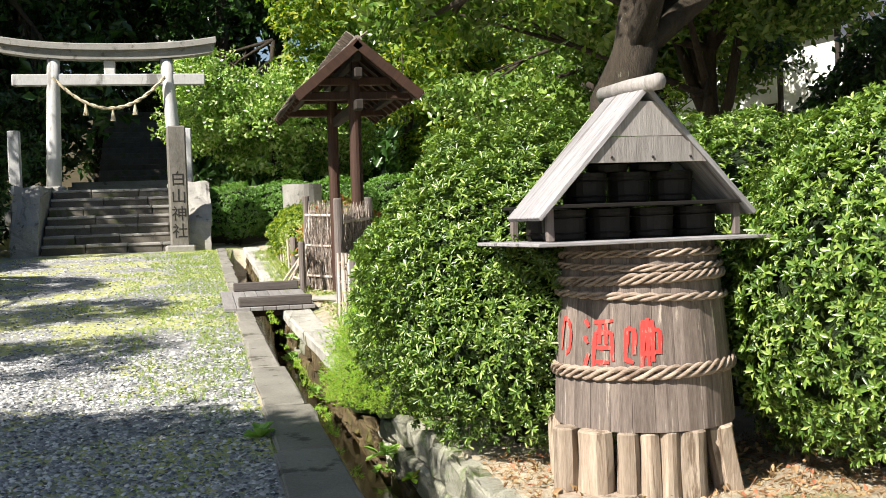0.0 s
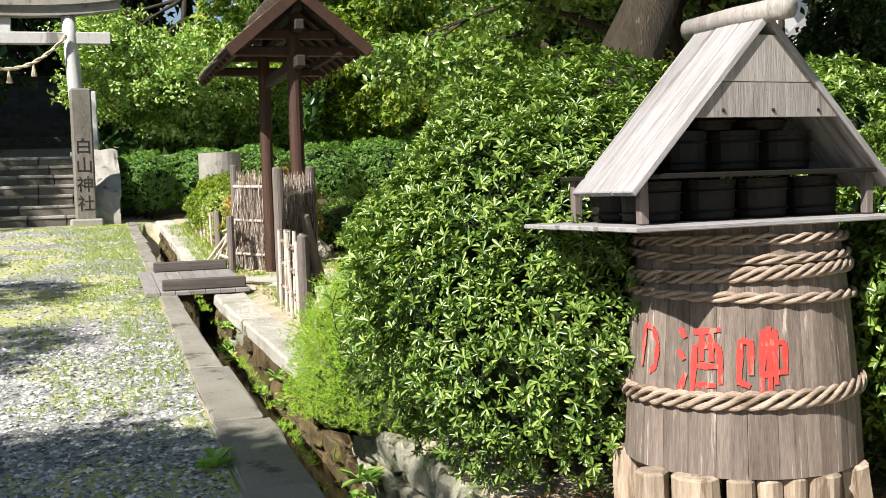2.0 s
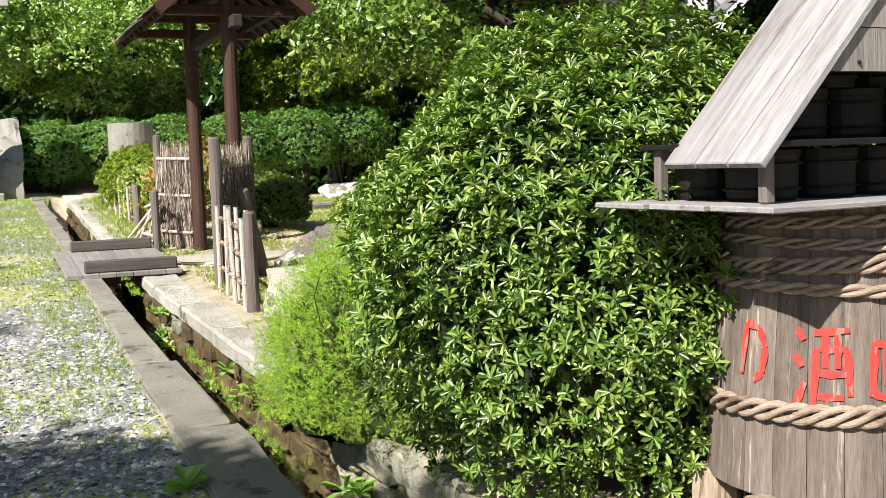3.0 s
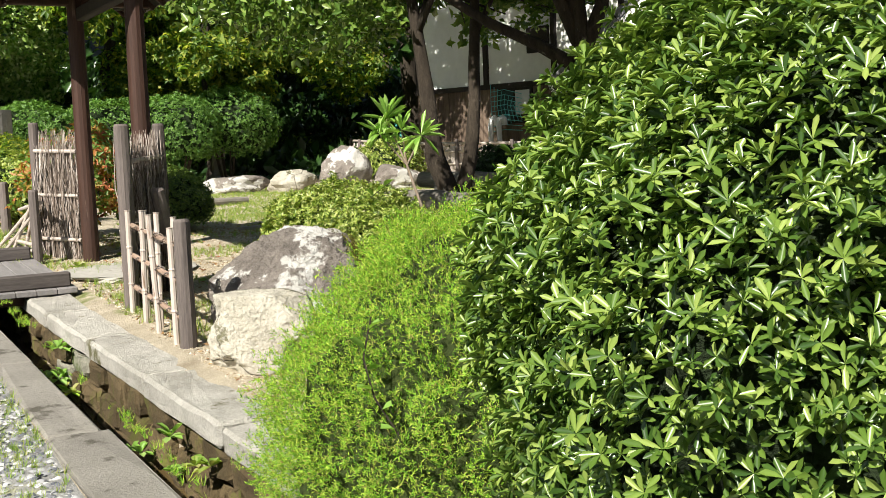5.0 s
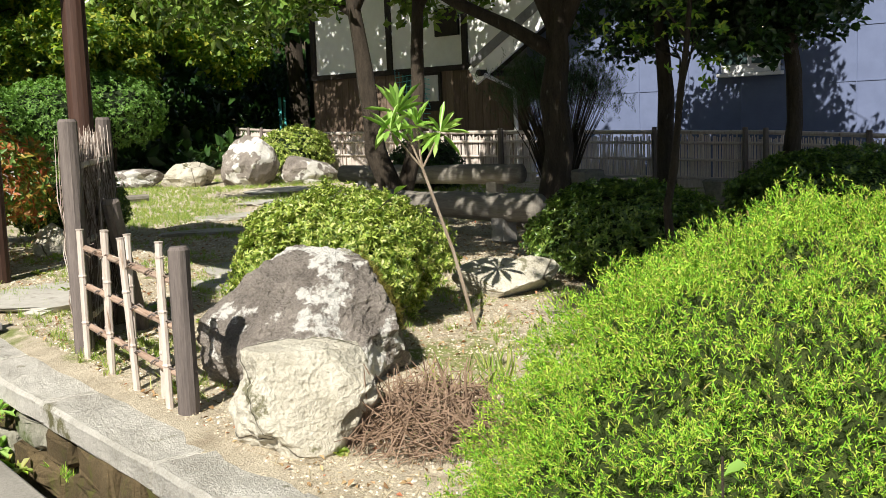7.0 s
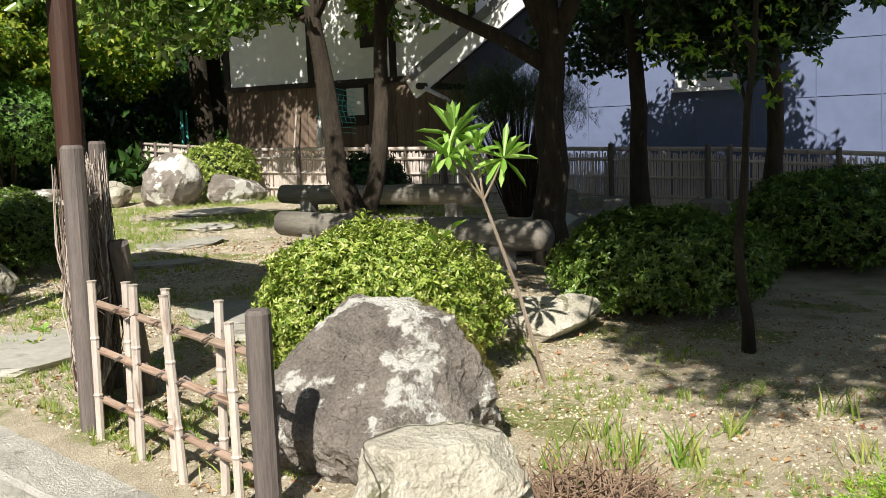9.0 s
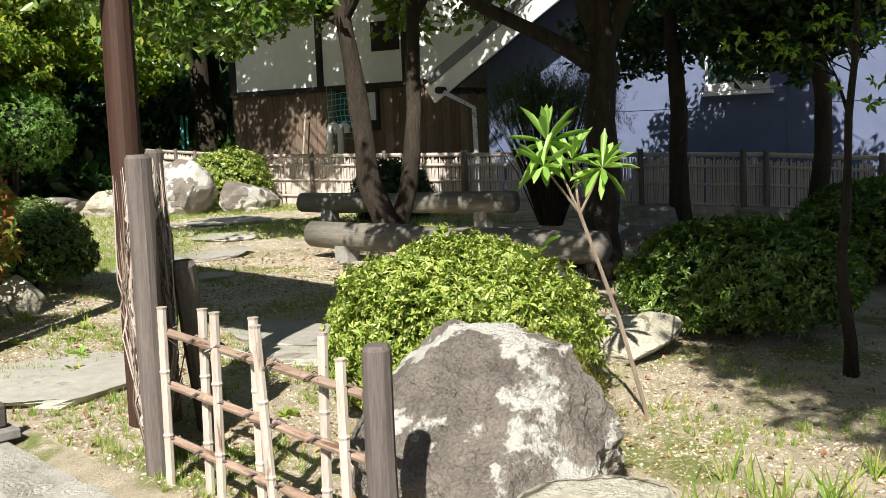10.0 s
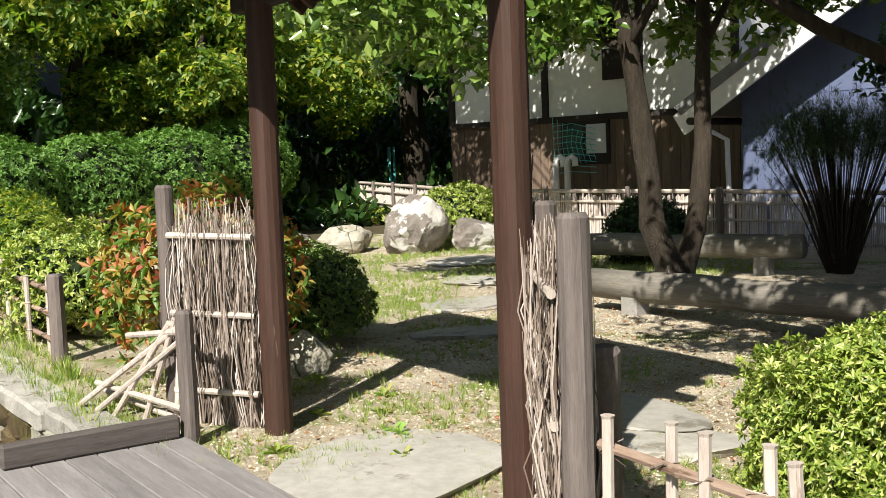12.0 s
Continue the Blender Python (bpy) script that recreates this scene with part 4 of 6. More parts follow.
# ---- plank bridge ----
def bridge():
    y0, y1 = 12.06, 13.72
    ym = (y0 + y1) / 2
    k = thing("plank_bridge", pose(0.73, ym, slope(ym) + 0.03, math.degrees(math.atan(0.05))), "small grey plank bridge with dark side boards over the channel", "bridge")
    for i in range(7):
        part("plank", box((-0.48 + 0.142 * (i + 0.5), 0, 0), (0.137, y1 - y0 + 0.10, 0.04), None, 0.004), M_DECK, k)
    for y in (-0.80, 0.80):
        bm = box((0.08, y, 0.075), (0.80, 0.055, 0.11), None, 0.012)
        part("side_board", bm, M_CURB, k)
    for y in (-0.70, 0.0, 0.70):
        part("bearer", box((0, y, -0.06), (0.98, 0.09, 0.08), None, 0.006), M_POST, k)


bridge()


# ---- rocks and flat stones ----
def rock(x, y, size, seed, material, label, sink=0.2, facets=4, flat=None, rz=0, rough=0.25, cuts=4, name="rock", group="", up=None, sides=(), grain=0.03):
    k = thing(name, pose(x, y, land(x, y) + size[2] * (1 - sink) - size[2] * (0 if up is None else up), 0, 0, rz), label, "rock", group)
    part("stone", rock_bm(size, seed, cuts, rough, flat, facets, sides, grain), material, k, smooth=False)
    return k


BOULDER = rock(2.23, 10.16, (0.55, 0.52, 0.47), 3, M_ROCK, "large angular brown boulder with white lichen patches", 0.45, 0, None, 0, 0.26, 6, grain=0.055, sides=(((0.06, -0.12, 0.98), 0.60), ((-0.1, -0.84, 0.53), 0.60), ((-0.58, -0.40, 0.70), 0.60), ((0.82, -0.40, 0.30), 0.62), ((-0.5, 0.5, 0.7), 0.70)))
rock(1.66, 9.25, (0.34, 0.31, 0.28), 5, M_PALEROCK, "pale cracked rock near the wall top", 0.35, 5, 0.7, 30, 0.28, 6, grain=0.028, sides=(((-0.75, -0.6, 0.25), 0.66), ((0.1, -0.2, 0.97), 0.70), ((0.6, -0.7, 0.2), 0.68)))
rock(4.25, 11.05, (0.42, 0.26, 0.15), 7, M_PALEROCK, "low pale rock under the shrubs", 0.4, 4, cuts=5)
rock(2.45, 14.68, (0.17, 0.13, 0.15), 8, M_PALEROCK, "small pale rock beside the gate post", 0.35, 4)
rock(7.6, 20.8, (0.50, 0.40, 0.52), 9, M_ROCK, "upright brown rock before the bamboo screen", 0.35, 4, None, 20)
rock(8.45, 20.5, (0.46, 0.32, 0.26), 10, M_ROCK, "rounded brown rock on the grass", 0.35, 4)
rock(6.9, 21.6, (0.42, 0.30, 0.26), 11, M_PALEROCK, "pale pointed rock by the pond edge", 0.35, 4)
rock(6.0, 21.9, (0.55, 0.35, 0.2), 12, M_ROCK, "low brown rock by the pond edge", 0.35, 4)
rock(4.6, 22.3, (0.5, 0.35, 0.25), 13, M_ROCK, "low brown rock by the pond edge", 0.35, 4)
rock(2.0, 16.7, (0.34, 0.26, 0.2), 14, M_PALEROCK, "pale rock in the flower bed", 0.35, 4)
rock(7.3, 13.2, (0.95, 0.35, 0.22), 17, M_ROCK, "mossy dark rock behind the bench", 0.3, 4)
for _x, _y, _a, _b, _s in ((1.85, 12.85, 0.62, 0.50, 1), (3.35, 12.95, 0.55, 0.36, 2), (3.0, 12.35, 0.5, 0.30, 3), (4.05, 15.1, 0.42, 0.30, 4), (5.0, 16.3, 0.55, 0.36, 5), (7.2, 19.2, 0.6, 0.5, 6), (6.0, 17.6, 0.4, 0.3, 7), (4.15, 12.45, 0.30, 0.2, 8)):
    _k = thing("stepping_stone", pose(_x, _y, land(_x, _y) + 0.012, 1.5, 0, 40 * _s), "flat grey stepping stone set in the garden path", "stone", "stepping stones")
    part("slab", rock_bm((_a, _b, 0.09 if _s < 8 else 0.25), 40 + _s, 4, 0.22, 0.12, 3), M_SLAB, _k)


# ---- log benches ----
def log_bench(p0, p1, r, label):
    a, b = Vector(p0), Vector(p1)
    mid = (a + b) / 2
    g = land(mid.x, mid.y)
    k = thing("log_bench", pose(mid.x, mid.y, g, 0, 0, math.degrees(math.atan2(b.y - a.y, b.x - a.x))), label, "bench", "log benches")
    ln = (b - a).length
    part("seat_log", tube([(-ln / 2 + ln * i / 6, 0.01 * math.sin(i * 2), 0.27 + 0.006 * math.cos(i * 3)) for i in range(7)], [r * f for f in (1.0, 1.04, 1, 0.97, 1, 1.03, 0.98)], 14, 0.12), M_BENCH, k, smooth=True)
    for s in (-0.36, 0.36):
        part("leg", box((s * ln, 0, 0.09), (0.16, 0.17, 0.24), None, 0.01), M_GRANITE, k)


log_bench((5.52, 15.35), (5.68, 12.2), 0.12, "split grey log bench on stone blocks in the shade")
log_bench((7.55, 18.1), (8.3, 15.3), 0.12, "long grey log bench under the trees")
for _x, _y, _h, _r2 in ((6.1, 11.75, 0.38, 0.13), (8.3, 14.2, 0.42, 0.2), (7.9, 13.3, 0.42, 0.24), (8.5, 12.5, 0.4, 0.2)):
    _k = thing("stump", pose(_x, _y, land(_x, _y)), "old upright wooden stump by the fence", "stump", "stumps by the fence")
    part("stump_body", pole_bm(_h, _r2, 14, 0.02, (0, 0), 0.35), M_BENCH, _k)
_k = thing("fallen_pole", pose(4.55, 19.2, land(4.5, 19.2) + 0.06), "short pale log lying on the grass", "log")
part("log_body", tube([(-0.7, -0.15, 0), (0, 0, 0.01), (0.7, 0.15, 0)], 0.055, 10, 0.15), M_BENCH, _k)


# ---- bamboo screen fence and the houses behind it ----
FENCE = [(11.2, 28.0), (9.3, 21.7), (10.3, 17.9), (11.1, 13.8), (11.8, 9.0), (12.2, 4.0)]


def screen_fence():
    k = tagged(new("fence_screen"), "bamboo screen fence of split canes with horizontal rails", "fence", kind="structure")
    r = random.Random(5)
    for (x0, y0), (x1, y1) in zip(FENCE, FENCE[1:]):
        ln = math.hypot(x1 - x0, y1 - y0)
        d = Vector((x1 - x0, y1 - y0, 0)) / ln
        bm = bmesh.new()
        n = int(ln / 0.021)
        for i in range(n):
            if r.random() < 0.06:
                continue
            x, y = x0 + d.x * ln * (i + 0.5) / n, y0 + d.y * ln * (i + 0.5) / n
            z = land(x, y)
            add_tube(bm, [(x, y, z - 0.05), (x + r.uniform(-.008, .008), y + r.uniform(-.01, .01), z + 0.69 * r.uniform(0.94, 1.03))], 0.0085, 5, 0, False)
        tagged(part("canes", bm, M_REED, k), kind="stuff")
        side = Vector((-d.y, d.x, 0))
        for h, rr in ((0.14, 0.016), (0.38, 0.016), (0.60, 0.018), (0.74, 0.028)):
            for s in ((-1, 1) if h < 0.7 else (0,)):
                o = side * 0.028 * s
                part("rail", tube([Vector((x0, y0, land(x0, y0) + h)) + o, Vector((x1, y1, land(x1, y1) + h)) + o], rr, 8), M_BAMBOO, k)
        for i in range(int(ln / 1.3) + 1):
            q = Vector((x0, y0, 0)) + d * min(ln, 1.3 * i) + side * -0.05
            part("fence_post", pole_bm(0.80, 0.035, 8), M_DARKPOST, k).location = (q.x, q.y, land(q.x, q.y))


def boards(k, x0, x1, z0, z1, y, width, seed):
    n = max(1, int(round((x1 - x0) / width)))
    for i in range(n):
        w = (x1 - x0) / n
        part("plank", box((x0 + w * (i + 0.5), y - 0.012 - 0.004 * (i % 2), (z0 + z1) / 2), (w - 0.006, 0.024, z1 - z0), None, 0.003), M_PLANKWALL, k)


def houses():
    # local x runs along the fronts, local y away from the garden
    o, ang = (11.4, 25.0), math.degrees(math.atan2(-0.976, 0.218))
    g = 0.75
    k = thing("old_house", pose(o[0], o[1], g, 0, 0, ang), "old house with brown plank wainscot and white plaster above", "house")
    L = 5.7
    part("wall", box((L / 2, 2.5, 2.5), (L, 5.0, 5.0)), M_PLASTER, k)
    boards(k, 0.0, L, -0.1, 1.86, -0.001, 0.17, 4)
    for x in (0.06, 2.15, 4.0, L - 0.06):
        part("timber_post", box((x, -0.03, 3.4), (0.11, 0.07, 3.0)), M_DARKTRIM, k)
    part("timber_rail", box((L / 2, -0.04, 1.91), (L, 0.09, 0.10)), M_DARKTRIM, k)
    w = part("window", box((2.95, -0.045, 1.50), (0.95, 0.05, 0.72), None, 0.004), M_DARKTRIM, k, "dark framed window with a pale blind")
    part("pane", box((2.73, -0.075, 1.50), (0.40, 0.012, 0.60)), M_PANE, w)
    part("blind", box((3.18, -0.075, 1.56), (0.38, 0.014, 0.48)), M_WHITE, w)
    # Solid near-black box stands in for the opening's unlit inside.
    part("upper_opening", box((3.6, -0.04, 2.75), (0.55, 0.06, 0.5)), M_DARKTRIM, k)
    for s, yy, zz in ((1, -0.35, 3.95), (-1, 5.35, 3.95)):
        part("roof_slope", box((0, 0, 0), (L + 0.9, 3.6, 0.14)), M_TILE, k).matrix_basis = pose(L / 2, 1.0 if s > 0 else 4.0, 5.45, 24 * s)
    k2 = thing("white_house", pose(11.3, 18.28, 0.7, 0, 0, ang), "large house with blue-grey siding and a broad gable roof", "house")
    W, pitch, eave = 11.0, 32.0, 2.1
    rise = math.tan(math.radians(pitch))
    bm = bmesh.new()
    prof = [(0, -0.3), (W, -0.3), (W, eave), (W / 2, eave + rise * W / 2), (0, eave)]
    f = [bm.verts.new((x, -0.15, z)) for x, z in prof]
    b = [bm.verts.new((x, 6.0, z)) for x, z in prof]
    bm.faces.new(f[::-1])
    bm.faces.new(b)
    for i in range(5):
        bm.faces.new((f[i], f[(i + 1) % 5], b[(i + 1) % 5], b[i]))
    bmesh.ops.recalc_face_normals(bm, faces=bm.faces)
    part("wall", bm, M_SIDING, k2)
    for s, x in ((-1, 0), (1, W)):
        half = W / 2 / math.cos(math.radians(pitch)) + 0.7
        cx = W / 2 + s * (half / 2 * math.cos(math.radians(pitch)) - 0.02)
        cz = eave + rise * W / 2 + 0.12 - half / 2 * math.sin(math.radians(pitch))
        part("roof_slope", box((0, 0, 0), (half, 7.0, 0.14)), M_TILE, k2).matrix_basis = pose(cx, 2.65, cz, 0, s * pitch, 0)
        part("barge_board", box((0, 0, 0), (half, 0.05, 0.30)), M_PLASTER, k2).matrix_basis = pose(cx, -0.80, cz - 0.19, 0, s * pitch, 0)
        # Soffit near-black, with the shade under the verge put into its colour.
        part("soffit", box((0, 0, 0), (half, 0.60, 0.03)), M_DARKTRIM, k2).matrix_basis = pose(cx, -0.46, cz - 0.11, 0, s * pitch, 0)
    for i in range(14):
        part("siding_seam", box((0.4 + i * 0.78, -0.155, 1.2), (0.012, 0.014, 2.6)), M_SIDING, k2)
    for i in range(1, 5):
        part("siding_seam", box((W / 2, -0.154, 0.7 * i - 0.1), (W - 0.1, 0.012, 0.010)), M_SIDING, k2)
    win = part("window", box((3.67, -0.17, 1.80), (0.82, 0.06, 0.62), None, 0.005), M_WHITE, k2, "white aluminium sash window")
    for x in (3.47, 3.87):
        part("pane", box((x, -0.205, 1.83), (0.34, 0.012, 0.46)), M_PANE, win)
    part("blind", box((3.87, -0.214, 1.86), (0.30, 0.006, 0.36)), M_WHITE, win)
    part("sill", box((3.67, -0.20, 1.46), (0.92, 0.10, 0.05), None, 0.005), M_WHITE, win)
    part("gutter", tube([(-0.32, -1.0, 1.70), (-0.32, 6.0, 1.72)], 0.05, 8), M_DARKTRIM, k2)
    part("downpipe", tube([(-0.30, -0.9, 1.68), (-0.12, -0.35, 1.45), (-0.12, -0.30, 0.1)], 0.035, 8), M_WHITE, k2)


M_PANE, _nt, _nd, _p = node_material("window_glass")
_p.inputs["Base Color"].default_value, _p.inputs["Roughness"].default_value = (0.05, 0.08, 0.08, 1), 0.05
screen_fence()
houses()


# ---- stone stairs, torii, shrine steps ----
def stairs():
    k = tagged(new("stairs_stone"), "worn stone stairs up to the shrine gate", "stairs", kind="structure")
    x0, x1, y0, g, rise, run, n = -2.95, -0.35, 22.15, 1.08, 0.19, 0.36, 7
    r = random.Random(9)
    for i in range(n):
        x = x0
        while x < x1 - 0.05:
            w = min(r.uniform(0.6, 1.1), x1 - x)
            # Dark risers under pale treads: shaded and lit faces put into the colour.
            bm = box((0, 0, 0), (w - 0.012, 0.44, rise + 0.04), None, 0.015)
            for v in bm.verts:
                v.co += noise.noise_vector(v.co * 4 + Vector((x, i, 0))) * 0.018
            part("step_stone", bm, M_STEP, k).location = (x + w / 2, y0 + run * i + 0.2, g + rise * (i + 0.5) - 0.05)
            bm = box((0, 0, 0), (w - 0.014, 0.42, 0.06), None, 0.012)
            for v in bm.verts:
                v.co += noise.noise_vector(v.co * 5 + Vector((x, i, 7))) * 0.014
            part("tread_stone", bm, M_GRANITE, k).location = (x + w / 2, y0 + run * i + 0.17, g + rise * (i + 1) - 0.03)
            x += w
    top = g + rise * n
    p = tagged(part("landing", box((-1.65, 29.0, top - 0.75), (9.0, 8.8, 1.5)), M_GRAVEL, None), "gravel landing above the stairs", "landing", kind="structure")
    for xs, m in ((x1 + 0.32, M_GRANITE), (x0 - 0.32, M_GRANITE)):
        bm = bmesh.new()
        co = [(y0 - 0.1, g - 0.2), (y0 + 2.9, g - 0.2), (y0 + 2.9, top + 0.05), (y0 + 0.9, top + 0.05), (y0 + 0.1, top - 0.75), (y0 - 0.1, g + 0.1)]
        a = [bm.verts.new((xs - 0.28, y, z)) for y, z in co]
        b = [bm.verts.new((xs + 0.28, y, z)) for y, z in co]
        bm.faces.new(a)
        bm.faces.new(b[::-1])
        for i in range(6):
            bm.faces.new((a[i], b[i], b[(i + 1) % 6], a[(i + 1) % 6]))
        bmesh.ops.recalc_face_normals(bm, faces=bm.faces)
        bmesh.ops.subdivide_edges(bm, edges=bm.edges, cuts=5, use_grid_fill=True)
        for v in bm.verts:
            v.co += noise.noise_vector(v.co * 2.2) * 0.10 + noise.noise_vector(v.co * 6) * 0.04
        tagged(part("trim_stair_cheek", bm, m), "rough stone cheek wall beside the stairs", "wall", kind="structure")
    for i in range(3):
        tagged(part("stairs_low", box((-1.7, 31.4 + i * 1.0, top + 0.16 * (i + 0.5)), (3.2, 4.0, 0.16)), M_GRANITE), "low stone steps behind the torii", "stairs", kind="structure")
    k2 = tagged(new("stairs_far"), "stone stairs rising into the wood, its shade in their colour", "stairs", kind="structure")
    for i in range(14):
        # The far steps take the dark stone to carry the wood's shade.
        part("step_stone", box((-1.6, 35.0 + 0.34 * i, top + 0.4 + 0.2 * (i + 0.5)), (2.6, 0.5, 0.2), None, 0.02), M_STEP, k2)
    return top


def torii(top):
    y, xl, xr = 25.2, -3.02, -0.36
    k = thing("torii", pose(0, y, top), "weathered grey stone torii gate hung with a straw rope", "torii gate")
    for xb, xt in ((xl, xl + 0.10), (xr, xr - 0.16)):
        part("pillar", tube([(xb + (xt - xb) * i / 5, 0, -0.05 + 2.95 * i / 5) for i in range(6)], [0.165 - 0.006 * i for i in range(6)], 16, 0.04), M_TORII, k, smooth=True)
        part("pillar_base", box((xb, 0, 0.05), (0.5, 0.5, 0.14), None, 0.03), M_GRANITE, k)
    xm = (xl + xr) / 2 - 0.05
    bm = bmesh.new()
    n = 14
    rows = []
    for i in range(n + 1):
        t = 2 * i / n - 1
        lift = 0.16 * abs(t) ** 2.6
        w = 2.32 * t
        rows.append([bm.verts.new((xm + w * s, yy, z + lift)) for s, yy, z in ((0.965, -0.17, 2.88), (0.965, 0.17, 2.88), (0.98, 0.18, 3.06), (1, 0.26, 3.08), (1, 0.26, 3.20), (1, 0, 3.26), (1, -0.26, 3.20), (1, -0.26, 3.08), (0.98, -0.18, 3.06))])
    for p, q in zip(rows, rows[1:]):
        for j in range(9):
            bm.faces.new((p[j], p[(j + 1) % 9], q[(j + 1) % 9], q[j]))
    bm.faces.new(rows[0][::-1])
    bm.faces.new(rows[-1])
    bmesh.ops.recalc_face_normals(bm, faces=bm.faces)
    part("top_lintel", bm, M_GRANITE, k)
    part("tie_lintel", box((xm, 0, 2.45), (4.1, 0.17, 0.25), None, 0.02), M_TORII, k)
    part("strut", box((xm, 0, 2.72), (0.24, 0.14, 0.32), None, 0.015), M_TORII, k)
    rope = thing("rope", pose(0, y - 0.22, top), "sagging straw rope with tassels tied between the torii pillars", "rope")
    bm = bmesh.new()
    for s in range(2):
        add_tube(bm, [(xl + 0.1 + (xr - xl - 0.3) * t, 0.02 * math.cos(40 * t + 3.14 * s), 2.48 - 1.0 * 4 * 0.68 * t * (1 - t) * (1 - 0.0) + 0.02 * math.sin(40 * t + 3.14 * s)) for t in np.linspace(0, 1, 60)], 0.028, 6, 0, False)
    part("rope_cord", bm, M_ROPE, rope)
    for t in (0.28, 0.52, 0.72):
        z = 2.48 - 2.72 * t * (1 - t)
        x = xl + 0.1 + (xr - xl - 0.3) * t
        bm = bmesh.new()
        add_tube(bm, [(x, 0, z), (x, 0, z - 0.10), (x, 0, z - 0.28)], [0.015, 0.03, 0.065], 8)
        part("tassel", bm, M_ROPE, rope)


def text_mesh(body, size, depth=0.004):
    cu = bpy.data.curves.new("carving", "FONT")
    cu.body, cu.size, cu.extrude = body, size, depth
    cu.align_x, cu.align_y = "CENTER", "CENTER"
    cu.space_line = 1.0
    ob = new("carving", cu)
    me = bpy.data.meshes.new_from_object(ob.evaluated_get(bpy.context.evaluated_depsgraph_get()))
    bpy.data.objects.remove(ob)
    return me


def stone_pillars(top):
    k = thing("stone_pillar", pose(-0.33, 22.0, slope(22) - 0.02, 0, 0, 4), "tall square stone pillar carved with four dark characters", "pillar")
    bm = box((0, 0, 1.22), (0.36, 0.34, 2.5), None, 0.03)
    part("shaft", bm, M_PILLAR, k)
    part("foot", box((0, 0, 0.06), (0.56, 0.5, 0.16), None, 0.03), M_GRANITE, k)
    for i, ch in enumerate("白山神社"):
        me = text_mesh(ch, 0.30)
        me.materials.clear()
        me.materials.append(M_INK)
        ob = new("carved_character", me)
        ob.parent = k
        ob.matrix_basis = pose(0, -0.172, 1.42 - 0.34 * i, 90)
    for x in (-3.67, -0.16):
        q = thing("stone_pillar", pose(x, 24.3, top - 0.05), "plain pale stone post beside the stairs", "pillar")
        part("shaft", box((0, 0, 0.65), (0.24, 0.22, 1.35), None, 0.02), M_TORII, q)


_top = stairs()
torii(_top)
stone_pillars(_top)


# ---- garden shrubs ----
bush("azalea", (2.92, 11.02, 0.88), (0.58, 0.60, 0.41), 0.034, 6000, L_YOUNG, "low rounded yellow-green azalea behind the boulder", seed=11, low=-0.7, lump=0.28, messy=0.6, core=0.72)
bush("azalea", (5.3, 10.9, 0.82), (0.62, 0.7, 0.38), 0.045, 2400, L_AZALEA, "rounded dark azalea in the shade of the trees", seed=12, low=-0.6)
bush("azalea", (8.2, 11.0, 0.85), (1.1, 0.9, 0.45), 0.055, 2200, L_AZALEA, "broad dark shrub by the screen fence", seed=13, low=-0.6)
bush("azalea", (2.98, 15.7, 1.02), (0.50, 0.5, 0.38), 0.034, 2300, L_AZALEA, "small rounded azalea just inside the gate", seed=14, low=-0.6)
bush("azalea", (8.7, 21.3, 1.25), (0.62, 0.55, 0.42), 0.05, 1300, L_YOUNG, "yellow-green rounded azalea behind the upright rock", seed=15, low=-0.7)
bush("azalea", (8.6, 17.6, 1.05), (0.5, 0.45, 0.42), 0.06, 900, L_DARK, "small dark shrub before the bamboo screen", seed=16, low=-0.6)
bush("shrub", (1.72, 18.3, 1.32), (0.50, 1.0, 0.50), 0.045, 2800, L_MAPLE, "loose yellow-green shrub on the wall top", lump=0.25, seed=17, low=-0.6)
bush("shrub", (1.98, 15.05, 1.30), (0.55, 0.62, 0.52), 0.085, 430, L_RED, "autumn shrub with red and orange leaves behind the brush fence", lump=0.4, seed=18, low=-0.6, core=0)
bush("shrub", (1.75, 17.0, 1.12), (0.45, 0.7, 0.5), 0.05, 1300, L_YOUNG, "green flowering shrub behind the far bamboo fence", lump=0.35, seed=19, low=-0.6)
for _i, (_x, _y, _z, _a, _b, _c) in enumerate(((0.75, 24.2, 1.95, 0.75, 0.7, 0.6), (1.9, 24.3, 2.0, 0.8, 0.7, 0.62), (3.1, 24.6, 2.05, 0.8, 0.7, 0.62), (4.4, 24.8, 2.05, 0.85, 0.7, 0.65), (5.7, 25.0, 2.1, 0.85, 0.7, 0.7), (7.0, 25.6, 2.2, 0.9, 0.8, 0.75))):
    bush("box_hedge", (_x, _y - 0.6, _z - 0.14), (_a * 1.12, _b, _c), 0.055, 1700, L_HEDGE, "clipped rounded evergreen hedge below the wood", seed=30 + _i, group="clipped hedges", low=-0.8)


# ---- trees ----
def blobs(seed, n, spread, z0, z1, r0, r1):
    r = random.Random(seed)
    out = []
    for i in range(n):
        a = r.uniform(0, 6.28)
        d = spread * math.sqrt(r.random())
        rh = r.uniform(r0, r1)
        out.append((math.cos(a) * d, math.sin(a) * d, r.uniform(z0, z1), rh, rh * 0.7))
    return out


def at(x, y):
    return (x, y, land(x, y) - 0.05)


